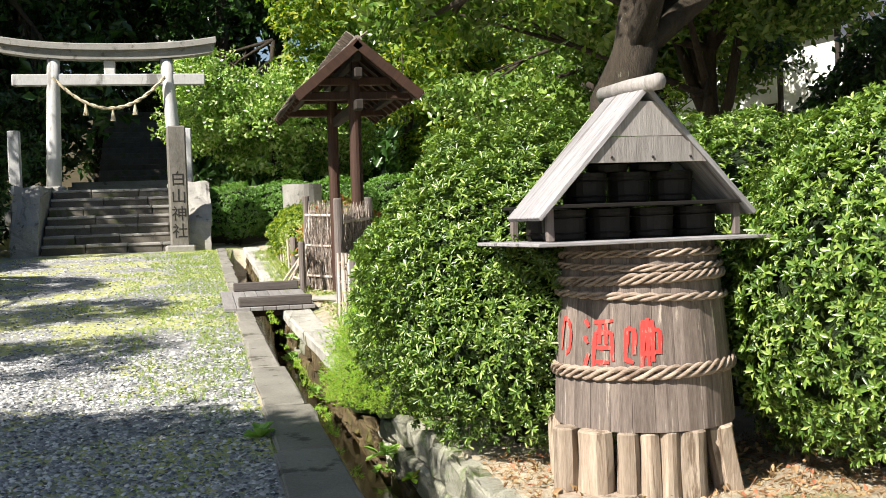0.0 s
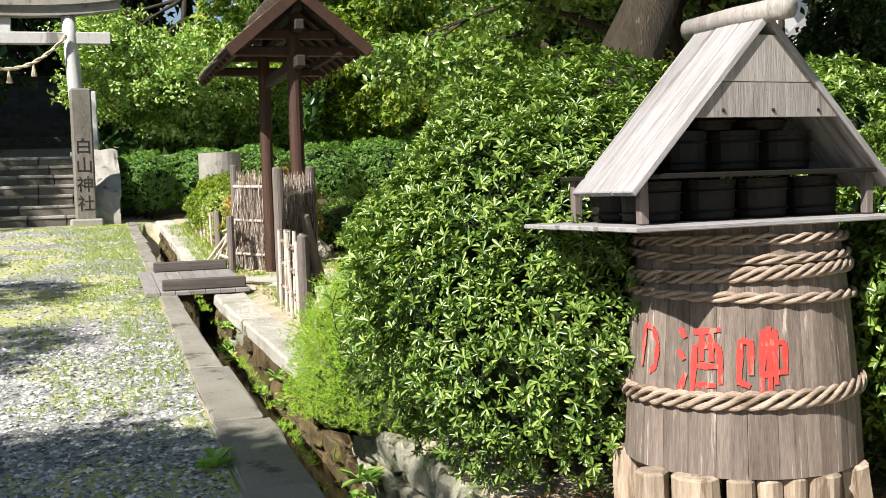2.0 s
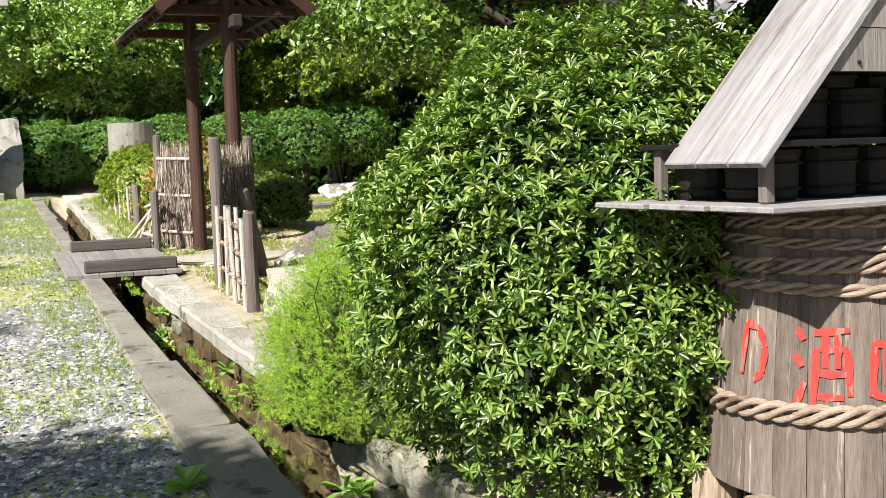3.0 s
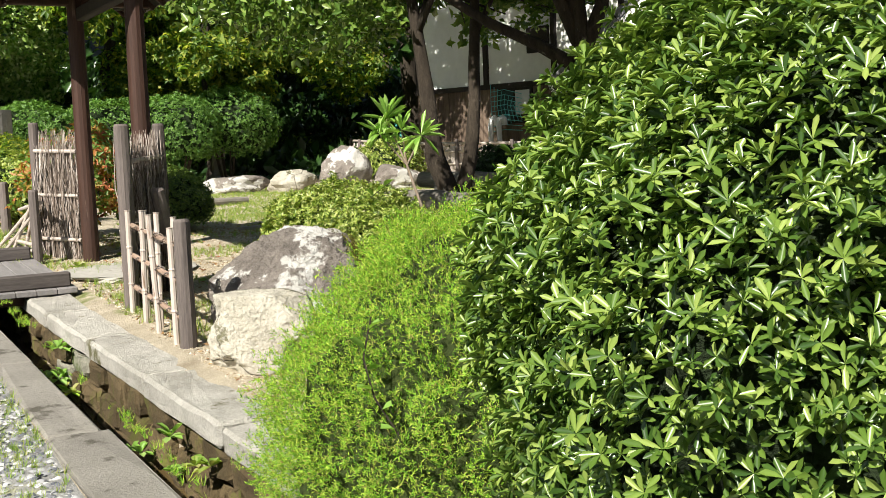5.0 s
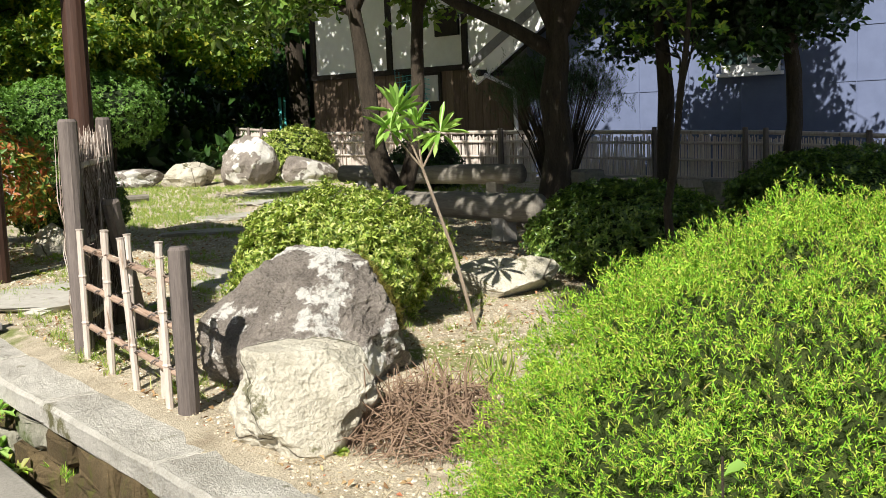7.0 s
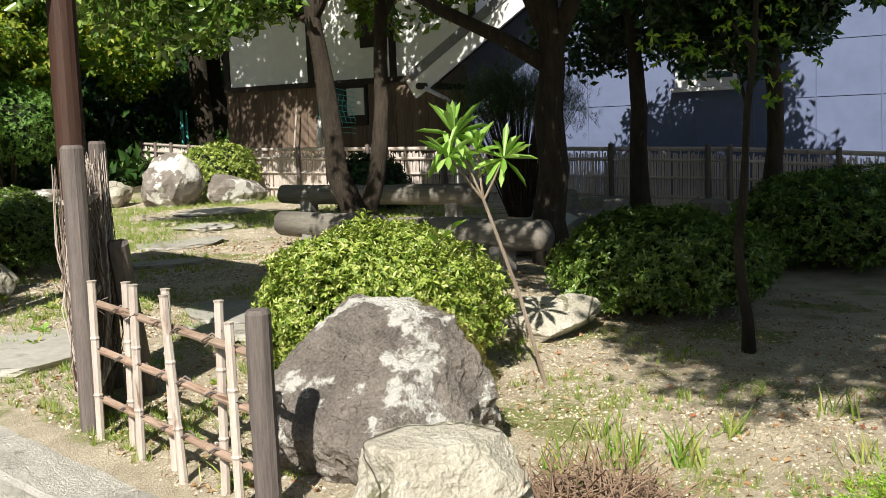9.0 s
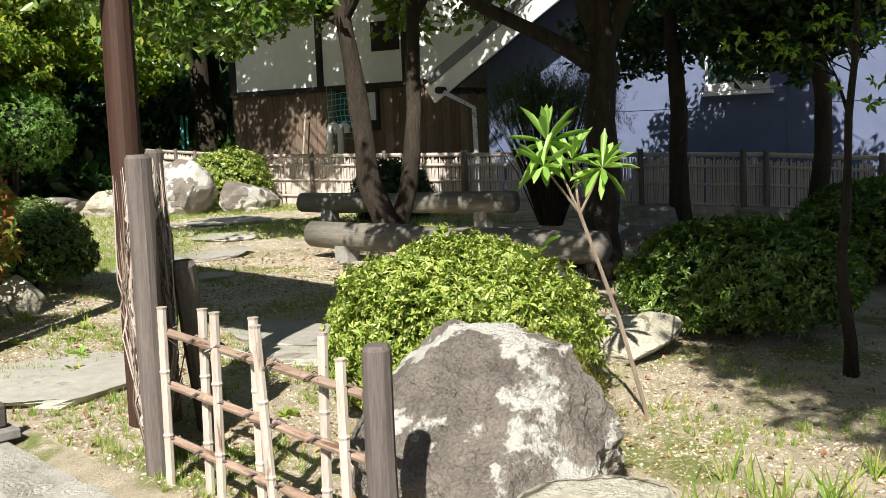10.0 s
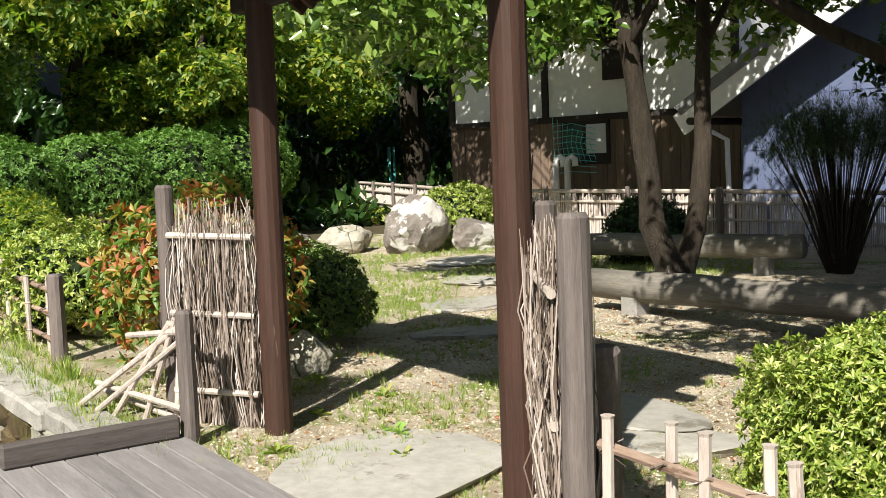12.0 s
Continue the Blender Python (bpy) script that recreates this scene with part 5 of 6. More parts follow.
# The last five crowns are kept out of view, added to shade the bench.
tree("evergreen_tree", at(6.36, 12.7), [(0, 0, 0), (0.05, 0, 1.3), (0.1, 0.1, 2.4), (0.1, 0.2, 4.2)], 0.15, blobs(3, 12, 1.8, 3.4, 4.8, 0.8, 1.2) + [(-3.6, -0.8, 3.3, 0.9, 0.4), (-2.2, -1.5, 3.3, 1.0, 0.4), (-2.8, -0.1, 3.5, 1.0, 0.4), (-1.4, -0.4, 3.3, 0.9, 0.4), (-3.9, -1.8, 3.5, 0.8, 0.4)], 0.20, 8000, L_GLOSSY, "garden evergreen with a pale mottled trunk", seed=21, limbs=(([(0.08, 0.05, 1.7), (-0.25, 0.3, 1.95), (-0.6, 0.65, 2.2), (-1.2, 1.1, 2.7)], 0.075, 0.04), ([(0.08, 0.08, 1.75), (0.22, -0.12, 2.3), (0.3, -0.3, 3.2)], 0.085, 0.05), ([(0.08, 0.05, 1.9), (-0.1, 0.2, 2.5), (-0.3, 0.3, 3.2)], 0.08, 0.05)))
# Crowns above 4 m are out of view, added to shade the old house.
tree("evergreen_tree", at(6.30, 15.2), [(0, 0, 0), (-0.15, 0.1, 1.1), (-0.3, 0.2, 2.2), (-0.3, 0.3, 3.6)], 0.13, blobs(4, 7, 0.9, 2.9, 3.9, 0.6, 0.8) + [(3.0, 4.0, 4.5, 1.7, 0.8), (2.2, 2.4, 4.6, 1.5, 0.8), (3.8, 5.6, 4.8, 1.6, 0.8), (4.0, 2.6, 4.8, 1.4, 0.8), (2.4, 7.6, 5.2, 1.6, 0.8), (-1.1, 1.1, 2.5, 1.1, 0.5), (-1.9, 1.9, 2.8, 0.9, 0.4), (0.9, 0.0, 2.45, 0.7, 0.3), (0.9, 5.6, 3.5, 1.1, 0.7), (1.3, 3.6, 3.6, 0.9, 0.5)], 0.22, 10500, L_GLOSSY, "evergreen with several dark trunks behind the bench", seed=22)
tree("evergreen_tree", at(6.42, 15.25), [(0, 0, 0), (0.2, -0.1, 1.0), (0.3, -0.1, 2.2), (0.4, 0, 3.4)], 0.11, blobs(5, 5, 1.6, 3.0, 4.4, 0.8, 1.1), 0.19, 2000, L_GLOSSY, "evergreen trunk leaning from the same root", seed=23)
tree("evergreen_tree", at(9.06, 13.7), [(0, 0, 0), (0.05, 0, 1.3), (0.0, 0.1, 2.6), (0.1, 0.1, 4.0)], 0.11, blobs(6, 9, 1.3, 1.6, 3.6, 0.4, 0.7), 0.18, 1500, L_DARK, "dark evergreen before the blue-grey house", seed=24)
tree("pine_tree", at(9.54, 12.4), [(0, 0, 0), (0.05, 0, 1.5), (0.0, 0.1, 3.0), (0.1, 0.1, 4.6)], 0.10, blobs(7, 9, 1.2, 2.0, 4.2, 0.5, 0.9), 0.19, 2400, L_DARK, "dark narrow pine before the blue-grey house", seed=25)
tree("young_tree", at(4.75, 9.95), [(0, 0, 0), (-0.1, 0, 0.7), (0.1, 0.05, 1.4), (0.25, 0.05, 2.4)], 0.035, blobs(8, 4, 0.6, 1.5, 2.6, 0.25, 0.4), 0.06, 90, L_GREEN, "slender young tree with few leaves", seed=26, template=T_LEAF)
tree("maple_tree", at(5.4, 27.5), [(0, 0, 0), (-0.1, 0, 1.6), (0.1, 0, 3.0), (0.2, 0, 5.0)], 0.16, blobs(9, 14, 3.6, 2.6, 5.6, 0.8, 1.5), 0.18, 7500, L_MAPLE, "maple with sunlit yellow-green foliage", seed=27, template=T_LEAF)
tree("maple_tree", at(8.8, 30.5), [(0, 0, 0), (-0.1, 0, 1.6), (0.1, 0, 3.0), (0.2, 0, 5.0)], 0.2, blobs(10, 12, 3.4, 2.6, 6.0, 0.9, 1.6), 0.19, 6500, L_MAPLE, "maple with sunlit yellow-green foliage", seed=28, template=T_LEAF)
tree("maple_tree", at(6.9, 26.0), [(0, 0, 0), (0.1, 0, 1.0), (0.0, 0, 2.2), (0.1, 0, 3.4)], 0.10, blobs(19, 7, 1.5, 1.6, 3.6, 0.6, 1.0), 0.15, 3500, L_MAPLE, "young maple with sunlit yellow foliage behind the hedge", seed=35, template=T_LEAF)
tree("camellia_tree", at(1.9, 27.2), [(0, 0, 0), (0.1, 0, 1.2), (0.0, 0, 2.6), (0.1, 0, 4.0)], 0.14, blobs(11, 14, 2.0, 0.9, 4.6, 0.8, 1.3), 0.20, 8500, L_CAMELLIA, "glossy broadleaf evergreen at the wood's edge", seed=29)
# The high crowns are out of view, added to shade the garden and fence.
tree("old_tree", at(2.95, 6.98), [(0, 0, 0), (-0.15, 0, 1.4), (0.0, 0.1, 2.3), (0.4, 0.4, 3.6)], 0.27, [(-0.6, 1.0, 4.6, 1.1, 0.6), (0.8, 3.6, 4.9, 1.2, 0.6), (4.2, -0.6, 4.8, 1.4, 0.7), (0.3, 1.2, 4.6, 1.2, 0.6), (1.6, 0.6, 4.3, 1.3, 0.7), (2.6, 2.0, 4.4, 1.4, 0.7), (1.4, 2.6, 4.8, 1.2, 0.6), (3.6, 0.8, 4.6, 1.3, 0.7), (3.2, 3.4, 4.9, 1.3, 0.7), (-0.5, 4.4, 3.35, 0.45, 0.35), (0.6, 3.4, 3.7, 0.6, 0.4), (2.2, -0.4, 3.9, 1.2, 0.6), (4.6, 2.4, 4.8, 1.3, 0.7), (-2.0, 0.6, 4.7, 0.9, 0.4), (-1.2, 1.6, 4.7, 1.0, 0.4), (-0.9, -0.2, 4.7, 1.0, 0.4), (0.3, -1.0, 4.7, 1.1, 0.5), (-1.15, 0.9, 5.3, 1.3, 0.6), (0.35, 1.0, 5.3, 1.3, 0.6), (-2.2, -0.1, 5.2, 1.2, 0.5), (3.9, 1.1, 5.3, 1.5, 0.7), (2.0, 1.2, 5.4, 1.4, 0.6), (-3.4, -0.7, 5.3, 0.8, 0.4), (-2.7, 0.2, 5.3, 0.7, 0.4)], 0.20, 15500, L_GREEN, "old maple with a thick gnarled trunk and spreading limbs", template=T_CLUMP, seed=31)
# wood behind
_forest = tree("forest_tree", at(-6.0, 33.0), [(0, 0, 0), (0.1, 0, 3), (0.0, 0.1, 7), (0.1, 0.1, 11)], 0.26, blobs(13, 24, 3.2, 1.5, 11.0, 1.2, 2.2), 0.50, 2300, L_DARK, "tall dark evergreen in the wood behind the shrine", seed=40, group="wood behind the shrine", template=T_FAR)
_r = random.Random(77)
for _x, _y in ((-9, 28), (-16, 26), (-8, 38), (-3.6, 44), (1.5, 42), (11, 34), (14, 30), (17, 34), (20, 28), (3.5, 44), (10, 40), (-5.0, 29.5), (-7.5, 36), (1.0, 38), (2.5, 47), (23, 34), (-1, 50)):
    copy_thing(_forest, pose(*at(_x, _y), 0, 0, _r.uniform(0, 360)))
# trees on the sunward side of the drive, whose crowns shade it
tree("drive_tree", at(-7.0, 2.6), [(0, 0, 0), (0.1, 0, 2), (0.2, 0.1, 3.6), (0.3, 0.1, 5)], 0.2, [(1.3, 0.2, 5.2, 1.25, 0.35), (2.2, 0.0, 5.2, 0.75, 0.3), (0.0, 0.4, 5.2, 1.4, 0.35), (1.0, -1.4, 5.2, 1.4, 0.4), (2.0, -1.2, 5.2, 0.8, 0.35), (-0.8, -1.0, 5.4, 1.4, 0.5)], 0.22, 6500, L_GREEN, "tall tree beside the drive casting dappled shade", seed=50, group="trees along the drive")
tree("drive_tree", at(-8.2, 8.6), [(0, 0, 0), (0.1, 0, 2), (0.2, 0.1, 3.8), (0.3, 0.1, 5.4)], 0.18, [(1.5, -2.1, 5.3, 0.9, 0.3), (0.6, -2.5, 5.2, 1.2, 0.4), (1.6, 0.9, 5.2, 1.1, 0.35), (0.4, 0.6, 5.3, 1.2, 0.4), (0.2, 4.0, 5.6, 1.2, 0.5), (-0.8, 3.2, 5.6, 1.3, 0.5)], 0.18, 3000, L_GREEN, "tall spreading tree beside the drive casting dappled shade", seed=51, group="trees along the drive")
tree("drive_tree", at(-9.0, 19.5), [(0, 0, 0), (0.1, 0, 2), (0.2, 0.1, 3.8), (0.3, 0.1, 5.4)], 0.18, [(1.5, 0.6, 5.6, 1.4, 0.7), (0.6, -0.8, 5.6, 1.4, 0.7), (0.2, 1.8, 6.4, 1.5, 0.7), (2.4, 1.5, 7.0, 1.2, 0.7)], 0.20, 2200, L_GREEN, "tall tree beside the stairs casting dappled shade", seed=52, group="trees along the drive")
for _i, (_x, _y) in enumerate(((-5.2, 15.5), (-5.6, 19.0), (-5.0, 22.0), (-6.8, 25.0))):
    bush("shrub", (_x, _y, slope(_y) + 1.0), (1.3, 1.8, 1.6), 0.14, 1300, L_DARK, "dark overgrown shrub on the bank beside the drive", seed=60 + _i, lump=0.25, group="shrubs on the bank")


# ---- loose cover of the ground ----
def strewn(name, template, n, xr, yr, size, material, label, flat=0.25, keep=None, lift=0.0, seed=1, bias=1.0):
    """Many small pieces lying on the ground in a stretch of the plan; keep(x, y) gives the chance of one."""
    global rng
    rng = np.random.default_rng(seed)
    x = rng.uniform(*xr, n)
    y = yr[0] + (yr[1] - yr[0]) * rng.uniform(0, 1, n) ** bias
    if keep:
        k = np.array([keep(a, b) for a, b in zip(x, y)]) > rng.uniform(0, 1, n)
        x, y = x[k], y[k]
    z = np.array([land(a, b) for a, b in zip(x, y)]) + lift
    ax = rng.normal(scale=flat, size=(len(x), 3)) + np.array([0, 0, 1.0])
    m = frames_for(np.stack([x, y, z], 1), ax, rng.uniform(size[0], size[1], len(x)))
    return tagged(cloud(name, template, m, material), label, "ground cover", kind="stuff")


def patch(scale, cut, seed):
    return lambda x, y: min(1, max(0, (noise.noise(Vector((x * scale, y * scale, seed))) - cut) * 5))


strewn("gravel", T_STONE, 25000, (-2.6, 0.35), (4.8, 9.6), (0.008, 0.022), M_PEBBLE, "loose grey gravel on the drive", 0.3, None, -0.003, 1, 1.25)
strewn("gravel", T_STONE, 10000, (-3.4, 0.35), (9.4, 21.5), (0.011, 0.026), M_PEBBLE, "loose grey gravel farther up the drive", 0.3, None, -0.004, 2, 1.4)
strewn("grass", T_TUFT, 24000, (-1.5, 0.36), (7.4, 21.8), (0.025, 0.055), L_GRASS, "thin yellow-green grass along the kerb", 0.3, lambda x, y: max(0, min(1, (x + 1.0) * 0.55 + (y - 10) * 0.02 + 0.8 * noise.noise(Vector((x * 2.5, y * 1.2, 4))))) * 0.9, -0.004, 3)
strewn("grass", T_TUFT, 500, (-0.6, 0.36), (5.4, 7.6), (0.02, 0.05), L_GRASS, "thin grass in the shaded gravel", 0.3, patch(2.2, 0.0, 8), -0.004, 4)
strewn("grit", T_GRIT, 42000, (1.33, 5.6), (8.2, 15.0), (0.005, 0.014), M_GRIT, "pale grit on the garden soil", 0.3, None, -0.002, 5)
strewn("grit", T_GRIT, 14000, (3.0, 10.0), (13.0, 22.0), (0.008, 0.018), M_GRIT, "pale grit on the garden path", 0.3, None, -0.003, 6)
strewn("leaf_litter", small_leaf(1.0, 0.5, 0.3, 0.1), 9000, (1.33, 6.6), (8.0, 16.0), (0.012, 0.042), L_DEAD, "dry fallen leaves on the garden soil", 0.5, None, 0.004, 7)
strewn("leaf_litter", small_leaf(1.0, 0.5, 0.3, 0.1), 3000, (1.3, 3.2), (3.2, 5.2), (0.015, 0.05), L_DEAD, "dry fallen leaves under the azaleas", 0.6, None, 0.006, 17)
strewn("grass", T_TUFT, 2600, (1.33, 3.2), (10.8, 15.0), (0.03, 0.08), L_GRASS, "grass round the gate and stepping stones", 0.3, patch(1.8, -0.05, 19), -0.004, 18)
strewn("grass", T_TUFT, 9000, (1.33, 4.6), (8.4, 17.5), (0.025, 0.075), L_GRASS, "sparse garden grass and weeds", 0.3, patch(1.6, 0.02, 9), -0.004, 8)
strewn("grass", T_TUFT, 14000, (3.0, 9.4), (16.0, 23.0), (0.03, 0.08), L_GRASS, "thin lawn in the garden", 0.3, patch(0.6, -0.25, 11), -0.004, 9)
strewn("grass", T_TUFT, 900, (1.0, 1.34), (13.2, 21.0), (0.06, 0.16), L_GRASS, "tall grass on the wall top by the bridge", 0.3, None, -0.01, 10)
strewn("undergrowth", T_FAR, 5500, (-1.0, 24.0), (25.6, 42.0), (0.25, 0.6), L_DARK, "dark undergrowth on the wooded slope", 0.6, None, 0.15, 12)
strewn("undergrowth", T_CLUMP, 2200, (10.2, 17.0), (25.0, 34.0), (0.15, 0.4), L_YOUNG, "sunlit weeds on the bank behind the garden", 0.6, None, 0.15, 13)
strewn("moss", T_TUFT, 700, (0.69, 0.76), (5.0, 12.0), (0.02, 0.05), L_JUNIPER, "moss along the channel edge", 0.6, patch(3, 0.0, 3), 0.0, 14)


# ---- single plants ----
def leafy(name, x, y, z, n, length, width, material, label, tilt=(10, 60), stem=0.0, seed=1, heads=1, spread=0.1, category="plant"):
    """Whorls of long leaves, low or on a stem."""
    r = random.Random(seed)
    k = thing(name, pose(x, y, z), label, category)
    for h in range(heads):
        off = Vector((r.uniform(-1, 1) * spread, r.uniform(-1, 1) * spread, stem * (1 - 0.12 * h)))
        t = rosette(n, length * r.uniform(0.85, 1.1), width, tilt, seed + h)
        cloud("leaves", t, np.array([np.array(Matrix.Translation(off))]), material, k)
        if stem:
            part("stem", tube([(0.25, 0.02, -0.03), (0.10, 0.0, stem * 0.4), off * 0.8 + Vector((0, 0, stem * 0.12)), off], [0.016, 0.013, 0.010, 0.008], 6, 0.2), M_BARK, k)
    return k


leafy("weed", 0.36, 6.32, slope(6.3), 9, 0.13, 0.06, L_LONG, "broad-leaved green weed beside the kerb", (15, 55), seed=3)
_k = thing("rhododendron", pose(3.34, 10.25, land(3.34, 10.25)), "slender rhododendron with long bright leaves on bare pale stems", "shrub")
_o = Vector(_k.matrix_basis.translation)
_fork = Vector((3.17, 10.48, 1.42)) - _o
part("stem", tube([(0.0, 0, -0.03), _fork * 0.5 + Vector((0.02, -0.01, -0.02)), _fork], [0.012, 0.010, 0.009], 6, 0.2), M_LOG, _k)
for _i, (_h, _n, _ln) in enumerate((((3.08, 10.58, 1.74), 19, 0.21), ((3.00, 10.54, 1.64), 10, 0.18), ((3.26, 10.42, 1.62), 15, 0.19), ((3.15, 10.50, 1.66), 8, 0.16))):
    _e = Vector(_h) - _o
    part("stem", tube([_fork, _fork.lerp(_e, 0.6), _e], [0.007, 0.006, 0.005], 6, 0.2), M_LOG, _k)
    cloud("leaves", rosette(_n + 5, _ln, 0.032, (-60, 80), 5 + _i), np.array([np.array(Matrix.Translation(_e) @ pose(0, 0, 0, 12 * _i - 15, 10 - 8 * _i))]), L_LONG, _k)
for _i, (_x, _y, _s) in enumerate(((2.65, 9.30, 0.22), (2.85, 9.15, 0.2), (2.45, 9.45, 0.16), (3.3, 9.2, 0.15), (3.9, 9.0, 0.14), (3.4, 8.7, 0.12), (1.55, 10.3, 0.12), (2.9, 9.6, 0.14))):
    _k = thing("grass_clump", pose(_x, _y, land(_x, _y)), "clump of fresh green grass in the soil", "grass", "grass clumps")
    rng = np.random.default_rng(80 + _i)
    _n = 26
    cloud("blade_tuft", T_BLADE, frames_for(np.concatenate([rng.normal(scale=0.05, size=(_n, 2)), np.zeros((_n, 1))], 1), np.array([0, 0, 1.0]) + rng.normal(scale=0.3, size=(_n, 3)), _s * rng.uniform(0.6, 1.2, _n)), L_GRASS, _k, kind="stuff")


def twig_heap(x, y, r0, h, n, label, seed):
    r = random.Random(seed)
    k = thing("dead_brush", pose(x, y, land(x, y)), label, "brush")
    bm = bmesh.new()
    for i in range(n):
        a, d = r.uniform(0, 6.28), r0 * math.sqrt(r.random())
        p = Vector((math.cos(a) * d, math.sin(a) * d, r.uniform(0, h) * (1 - d / r0 * 0.7)))
        v = Vector((r.uniform(-1, 1), r.uniform(-1, 1), r.uniform(-0.3, 0.9))) * 0.13
        add_tube(bm, [p - v, p + Vector((r.uniform(-.02, .02), r.uniform(-.02, .02), 0.01)), p + v], 0.0022, 3, 0, False)
    tagged(part("twig_mass", bm, M_DRYTWIG, k), kind="stuff")
    for i in range(24):
        a, d = r.uniform(0, 6.28), r0 * r.uniform(0.2, 0.8)
        p = Vector((math.cos(a) * d, math.sin(a) * d, 0.02))
        v = Vector((r.uniform(-0.12, 0.12), r.uniform(-0.12, 0.12), r.uniform(0.12, 0.3)))
        part("stalk", tube([p - v * 0.1, p + v * 0.5 + Vector((0.015, 0, 0)), p + v], [0.005, 0.004, 0.002], 5), M_DRYTWIG, k)


M_DRYTWIG = surf("dry_brown_twig", (0.13, 0.08, 0.05), (0.34, 0.24, 0.17), 8.0, bump=0.2, each=0)
twig_heap(2.02, 8.98, 0.36, 0.26, 900, "heap of dry brown stems beside the pale rock", 4)


# ---- broom-like shrub, lantern, fallen lattice, basin ----
def broom(x, y, h):
    k = thing("broom_shrub", pose(x, y, land(x, y)), "vase-shaped dark shrub of thin upright stems", "shrub")
    r = random.Random(8)
    bm = bmesh.new()
    tips = []
    for i in range(170):
        a, s = r.uniform(0, 6.28), r.uniform(0.1, 0.75)
        q = Vector((math.cos(a) * s, math.sin(a) * s, h * r.uniform(0.75, 1.0) * (1 - 0.12 * s)))
        add_tube(bm, [(q.x * 0.15, q.y * 0.15, -0.03), (q.x * 0.5, q.y * 0.5, q.z * 0.5), q], [0.012, 0.007, 0.003], 4, 0, False)
        tips.append(q)
    tagged(part("stem_mass", bm, M_BARK, k), kind="stuff")
    global rng
    rng = np.random.default_rng(5)
    t = np.array([list(tips[i % len(tips)]) for i in range(2600)]) + rng.normal(scale=0.12, size=(2600, 3)) - np.array([0, 0, 0.12])
    cloud("foliage", T_SPRAY, frames_for(t, np.array([0, 0, 1.0]) + rng.normal(scale=0.4, size=t.shape), rng.uniform(0.10, 0.2, len(t))), L_DARK, k)


broom(8.9, 15.3, 1.75)


def lantern(x, y):
    k = thing("stone_lantern", pose(x, y, land(x, y)), "old stone lantern with a broad cap among shrubs", "lantern")
    def turn(prof, n, name):
        bm = bmesh.new()
        rings = [[bm.verts.new((math.cos(2 * math.pi * (i + 0.5) / n) * r, math.sin(2 * math.pi * (i + 0.5) / n) * r, z)) for i in range(n)] for r, z in prof]
        for p, q in zip(rings, rings[1:]):
            for i in range(n):
                bm.faces.new((p[i], p[(i + 1) % n], q[(i + 1) % n], q[i]))
        bm.faces.new(rings[0][::-1])
        bm.faces.new(rings[-1])
        part(name, bm, M_GRANITE, k)
    turn([(0.28, -0.1), (0.26, 0.12), (0.14, 0.2), (0.13, 0.65), (0.30, 0.78), (0.30, 0.88)], 6, "pedestal")
    turn([(0.20, 0.88), (0.20, 1.14)], 6, "fire_box")
    # Dark panels on the solid fire box stand for shade in its openings.
    for a in range(0, 360, 60):
        part("opening", box((0, 0, 0), (0.012, 0.13, 0.15)), M_INK, k).matrix_basis = pose(math.cos(math.radians(a)) * 0.178, math.sin(math.radians(a)) * 0.178, 1.01, 0, 0, a)
    turn([(0.46, 1.14), (0.47, 1.20), (0.22, 1.36), (0.12, 1.42)], 6, "cap")
    turn([(0.10, 1.42), (0.14, 1.50), (0.10, 1.62), (0.02, 1.72)], 8, "finial")


lantern(6.9, 25.4)
_k = thing("fallen_lattice", pose(1.22, 14.2, slope(14.2)), "collapsed bamboo lattice leaning beside the short post", "bamboo canes")
for _i, (_a, _b) in enumerate((((-0.15, 0.55, 0.02), (0.12, -0.25, 0.50)), ((-0.05, 0.25, 0.0), (0.10, -0.20, 0.52)), ((0.02, 0.0, 0.0), (0.12, -0.22, 0.54)), ((0.10, -0.22, 0.0), (0.13, -0.28, 0.56)), ((-0.10, 0.40, 0.01), (0.12, -0.30, 0.45)), ((0.0, 0.60, 0.10), (0.10, -0.35, 0.05)), ((-0.06, 0.45, 0.16), (0.08, -0.35, 0.12)), ((0.05, 0.25, 0.42), (0.12, -0.42, 0.50)))):
    part("cane", cane_bm(_a, _b, 0.016, 3), M_BAMBOO, _k)
_k = thing("stone_basin", pose(2.15, 22.6, land(2.15, 22.6)), "round grey concrete basin among the shrubs", "basin")
_bm = bmesh.new()
bmesh.ops.create_cone(_bm, cap_ends=True, segments=24, radius1=0.40, radius2=0.40, depth=1.3, matrix=pose(0, 0, 0.62))
part("basin_wall", _bm, M_GRANITE, _k)
_k = thing("teal_pole", pose(14.0, 31.0, land(14, 31)), "thin teal painted pole on the far bank", "pole")
part("pole_tube", tube([(0, 0, -0.1), (0, 0, 1.5)], 0.04, 8), M_TEAL, _k)
part("pole_tube", tube([(0.14, 0, -0.1), (0.14, 0, 1.5)], 0.03, 8), M_TEAL, _k)
_k = thing("utility_pole", pose(-4.4, 31.5, 2.3), "grey steel utility pole behind the torii", "pole")
part("pole_tube", tube([(0, 0, 0), (0, 0, 9)], 0.12, 10), M_GREYWOOD, _k)


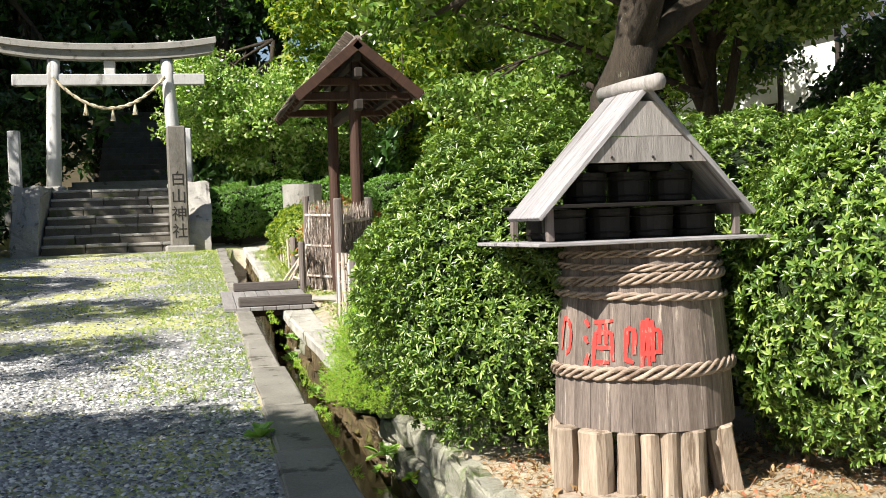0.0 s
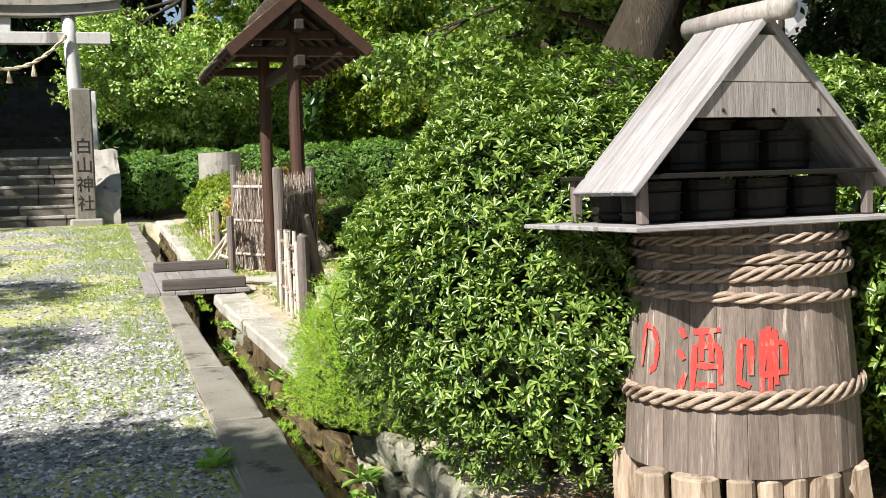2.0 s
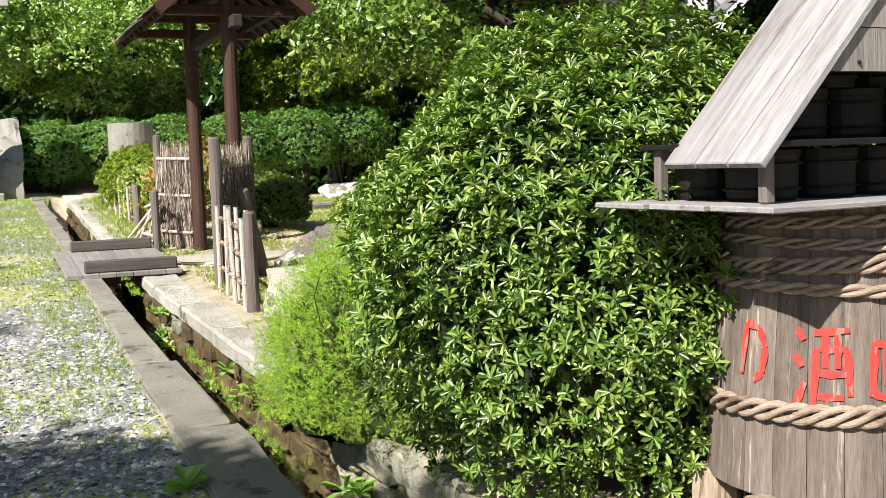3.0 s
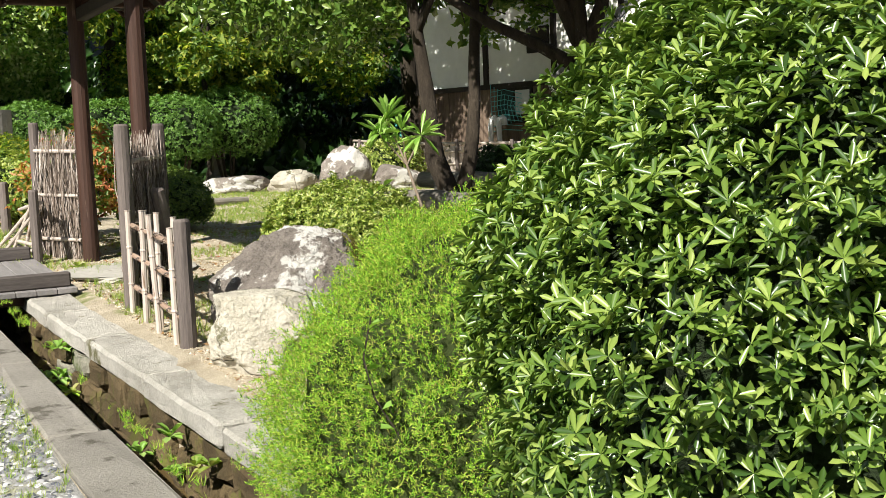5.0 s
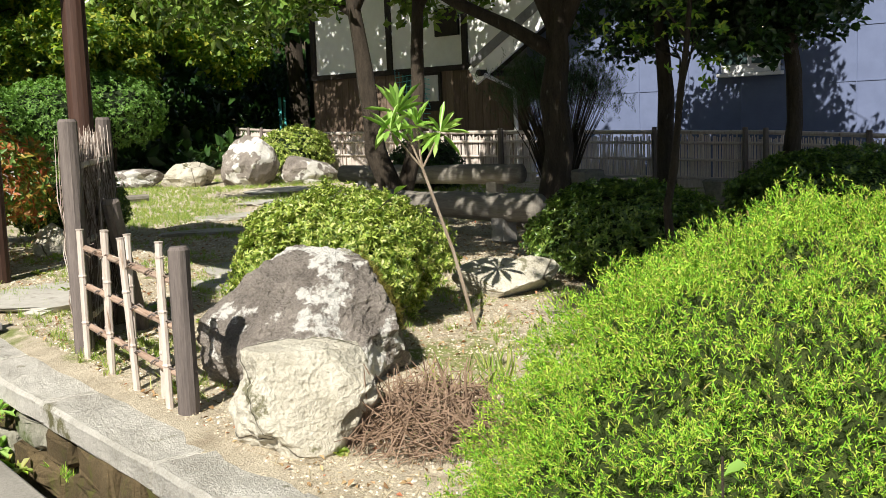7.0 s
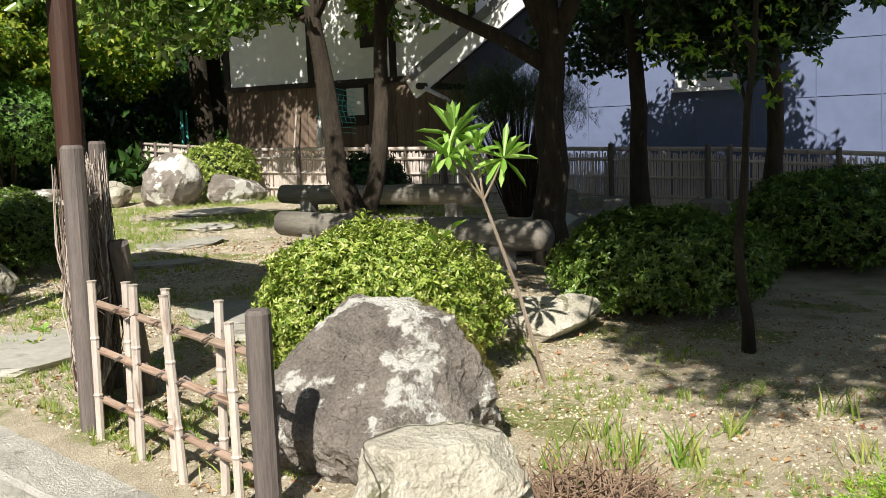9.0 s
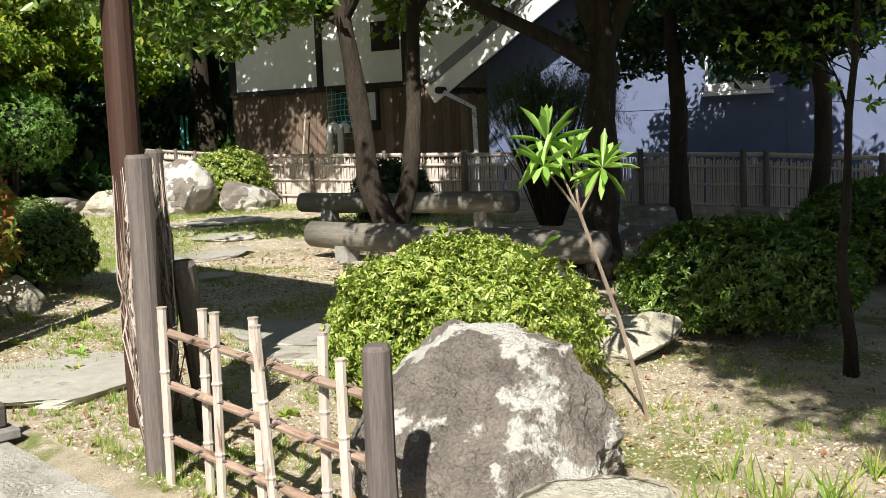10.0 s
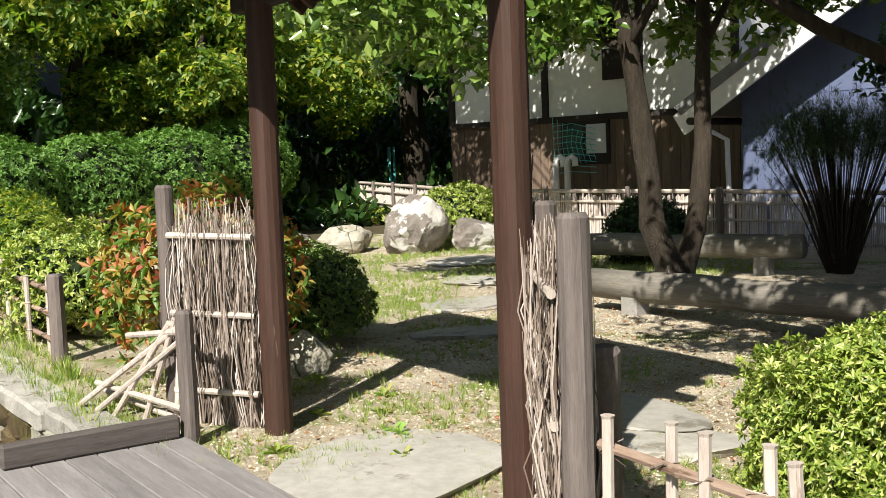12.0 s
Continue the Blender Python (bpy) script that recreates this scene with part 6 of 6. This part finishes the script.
# ---- moss on the boulder and weeds in the wall ----
L_MOSS = leaf_mat("brown_green_moss", [(0.05, 0.05, 0.012), (0.10, 0.09, 0.02), (0.20, 0.15, 0.035), (0.13, 0.14, 0.03)], 0.8, 0.1, 0.1)
_r = random.Random(31)
for _i in range(18):
    _y = _r.uniform(5.2, 12.0)
    leafy("weed", wall_x(_y) - 0.03 + _r.uniform(-0.03, 0.02), _y, slope(_y) - _r.uniform(0.12, 0.42), _r.randint(5, 8), _r.uniform(0.05, 0.11), 0.035, _r.choice((L_LONG, L_JUNIPER, L_GRASS)), "small green weed growing from the wall joints", (-10, 60), 0, 200 + _i, 2, 0.05)
for _i in range(24):
    _x, _y = _r.uniform(1.4, 2.6), _r.uniform(8.8, 14.6)
    if abs(_x - 2.2) < 0.6 and abs(_y - 10.15) < 0.6:
        continue
    leafy("weed", _x, _y, land(_x, _y), _r.randint(4, 7), _r.uniform(0.04, 0.08), 0.03, _r.choice((L_LONG, L_GRASS)), "small green weed in the sandy soil", (5, 60), 0, 300 + _i, 2, 0.04)


# ---- small things by the old house, and creepers on the shrubs ----
HOUSE = pose(11.4, 25.0, 0.75, 0, 0, math.degrees(math.atan2(-0.976, 0.218)))
for _x in (2.55, 2.78):
    _k = thing("white_pipe", HOUSE @ pose(_x, -0.35, 0.0), "upright white plastic pipe with a bent top beside the wall", "pipe", "white pipes by the wall")
    part("pipe_tube", tube([(0, 0, -0.05), (0, 0, 1.15), (0.03, 0, 1.25), (0.10, 0, 1.28), (0.15, 0, 1.24), (0.16, 0, 1.12)], 0.055, 10), M_WHITE, _k, smooth=True)
_k = thing("green_net", HOUSE @ pose(2.35, -0.12, 1.0), "torn green net hung over the window", "net")
_bm = bmesh.new()
for _i in range(9):
    add_tube(_bm, [(0.10 * _i, 0, 0.95 - 0.05 * _i), (0.09 * _i + 0.02, -0.02, 0.5), (0.10 * _i + 0.05, 0, 0.05 + 0.02 * _i)], 0.006, 4, 0, False)
    add_tube(_bm, [(0, 0, 0.1 * _i), (0.4, -0.02, 0.1 * _i + 0.03), (0.85, 0, 0.09 * _i)], 0.006, 4, 0, False)
part("net_cords", _bm, M_TEAL, _k)
_k = thing("broom", HOUSE @ pose(1.75, -0.25, 0.0, 0, 6, 0), "old broom with a pale handle leaning on the plank wall", "broom")
part("handle", tube([(0, 0, 0.3), (0, 0.05, 1.5)], 0.018, 8), M_BAMBOO, _k)
part("bristles", tube([(0, 0, 0.0), (0, 0, 0.18), (0, 0, 0.34)], [0.09, 0.07, 0.025], 10, 0.2), M_TWIG, _k)


def creeper(points, size, label, seed):
    """A thin stem with paired leaves along points."""
    r = random.Random(seed)
    k = thing("creeper", Matrix.Translation(points[0]), label, "climbing plant")
    pts = [Vector(p) - Vector(points[0]) for p in points]
    part("stem", tube(pts, 0.003, 5), M_BARK, k)
    for a, b in zip(pts, pts[1:]):
        for t in (0.2, 0.7):
            q = a.lerp(b, t)
            cloud("leaf", leaf(size * r.uniform(0.8, 1.2), size * 0.75, 0.15, 0.2), np.array([np.array(Matrix.Translation(q) @ pose(0, 0, 0, r.uniform(20, 60), r.uniform(-30, 30), r.uniform(60, 240)))]), L_LONG, k)


creeper([(1.02, 6.62, 0.72), (0.96, 6.66, 0.84), (0.95, 6.70, 0.95), (1.00, 6.74, 1.06)], 0.055, "vine with broad green leaves climbing over the juniper", 4)
creeper([(2.95, 10.62, 1.20), (3.02, 10.58, 1.27), (3.10, 10.60, 1.30)], 0.075, "vine with round green leaves on the azalea", 6)


# ---- moss on the boulder's flank, straw on the soil, bank shrub ----
def flank_moss(rock_thing, label):
    me = rock_thing.children[0].data
    g = np.random.default_rng(9)
    spots = [(p.center, p.normal) for p in me.polygons if 0.22 < p.center.x < 0.62 and p.center.z > -0.05 and p.center.y < 0.25 and p.normal.z < 0.75 and noise.noise(p.center * 6) > -0.25]
    if not spots:
        return
    idx = g.integers(0, len(spots), 2600)
    p = np.array([list(spots[i][0]) for i in idx]) + g.normal(scale=0.012, size=(2600, 3))
    ax = np.array([list(spots[i][1]) for i in idx]) + g.normal(scale=0.5, size=(2600, 3))
    k = thing("moss_patch", rock_thing.matrix_basis.copy(), label, "moss")
    cloud("moss_mat", T_SPRAY, frames_for(p, ax, g.uniform(0.018, 0.045, 2600)), L_MOSS, k)


flank_moss(BOULDER, "thick brown and olive moss on the boulder flank")
T_STRAW = ([(-0.5, -0.012, 0), (-0.5, 0.012, 0), (0.5, 0.012, 0.02), (0.5, -0.012, 0.02)], [(0, 3, 2, 1)])
L_STRAW = leaf_mat("dry_straw", [(0.26, 0.18, 0.10), (0.52, 0.42, 0.27), (0.72, 0.63, 0.46)], 0.8, 0.1, 0.2)
strewn("straw", T_STRAW, 17000, (1.33, 6.2), (8.0, 13.5), (0.03, 0.10), L_STRAW, "dry straw and stalks on the garden soil", 0.18, None, 0.008, 21)
strewn("straw", T_STRAW, 2500, (1.2, 2.8), (3.4, 5.0), (0.03, 0.12), L_DEAD, "dry stalks under the azaleas", 0.3, None, 0.01, 22)
bush("shrub", (-4.4, 29.6, 3.6), (0.9, 0.9, 1.7), 0.2, 500, L_DARK, "tall dark shrub beside the torii landing", lump=0.3, seed=71, group="shrubs on the bank")
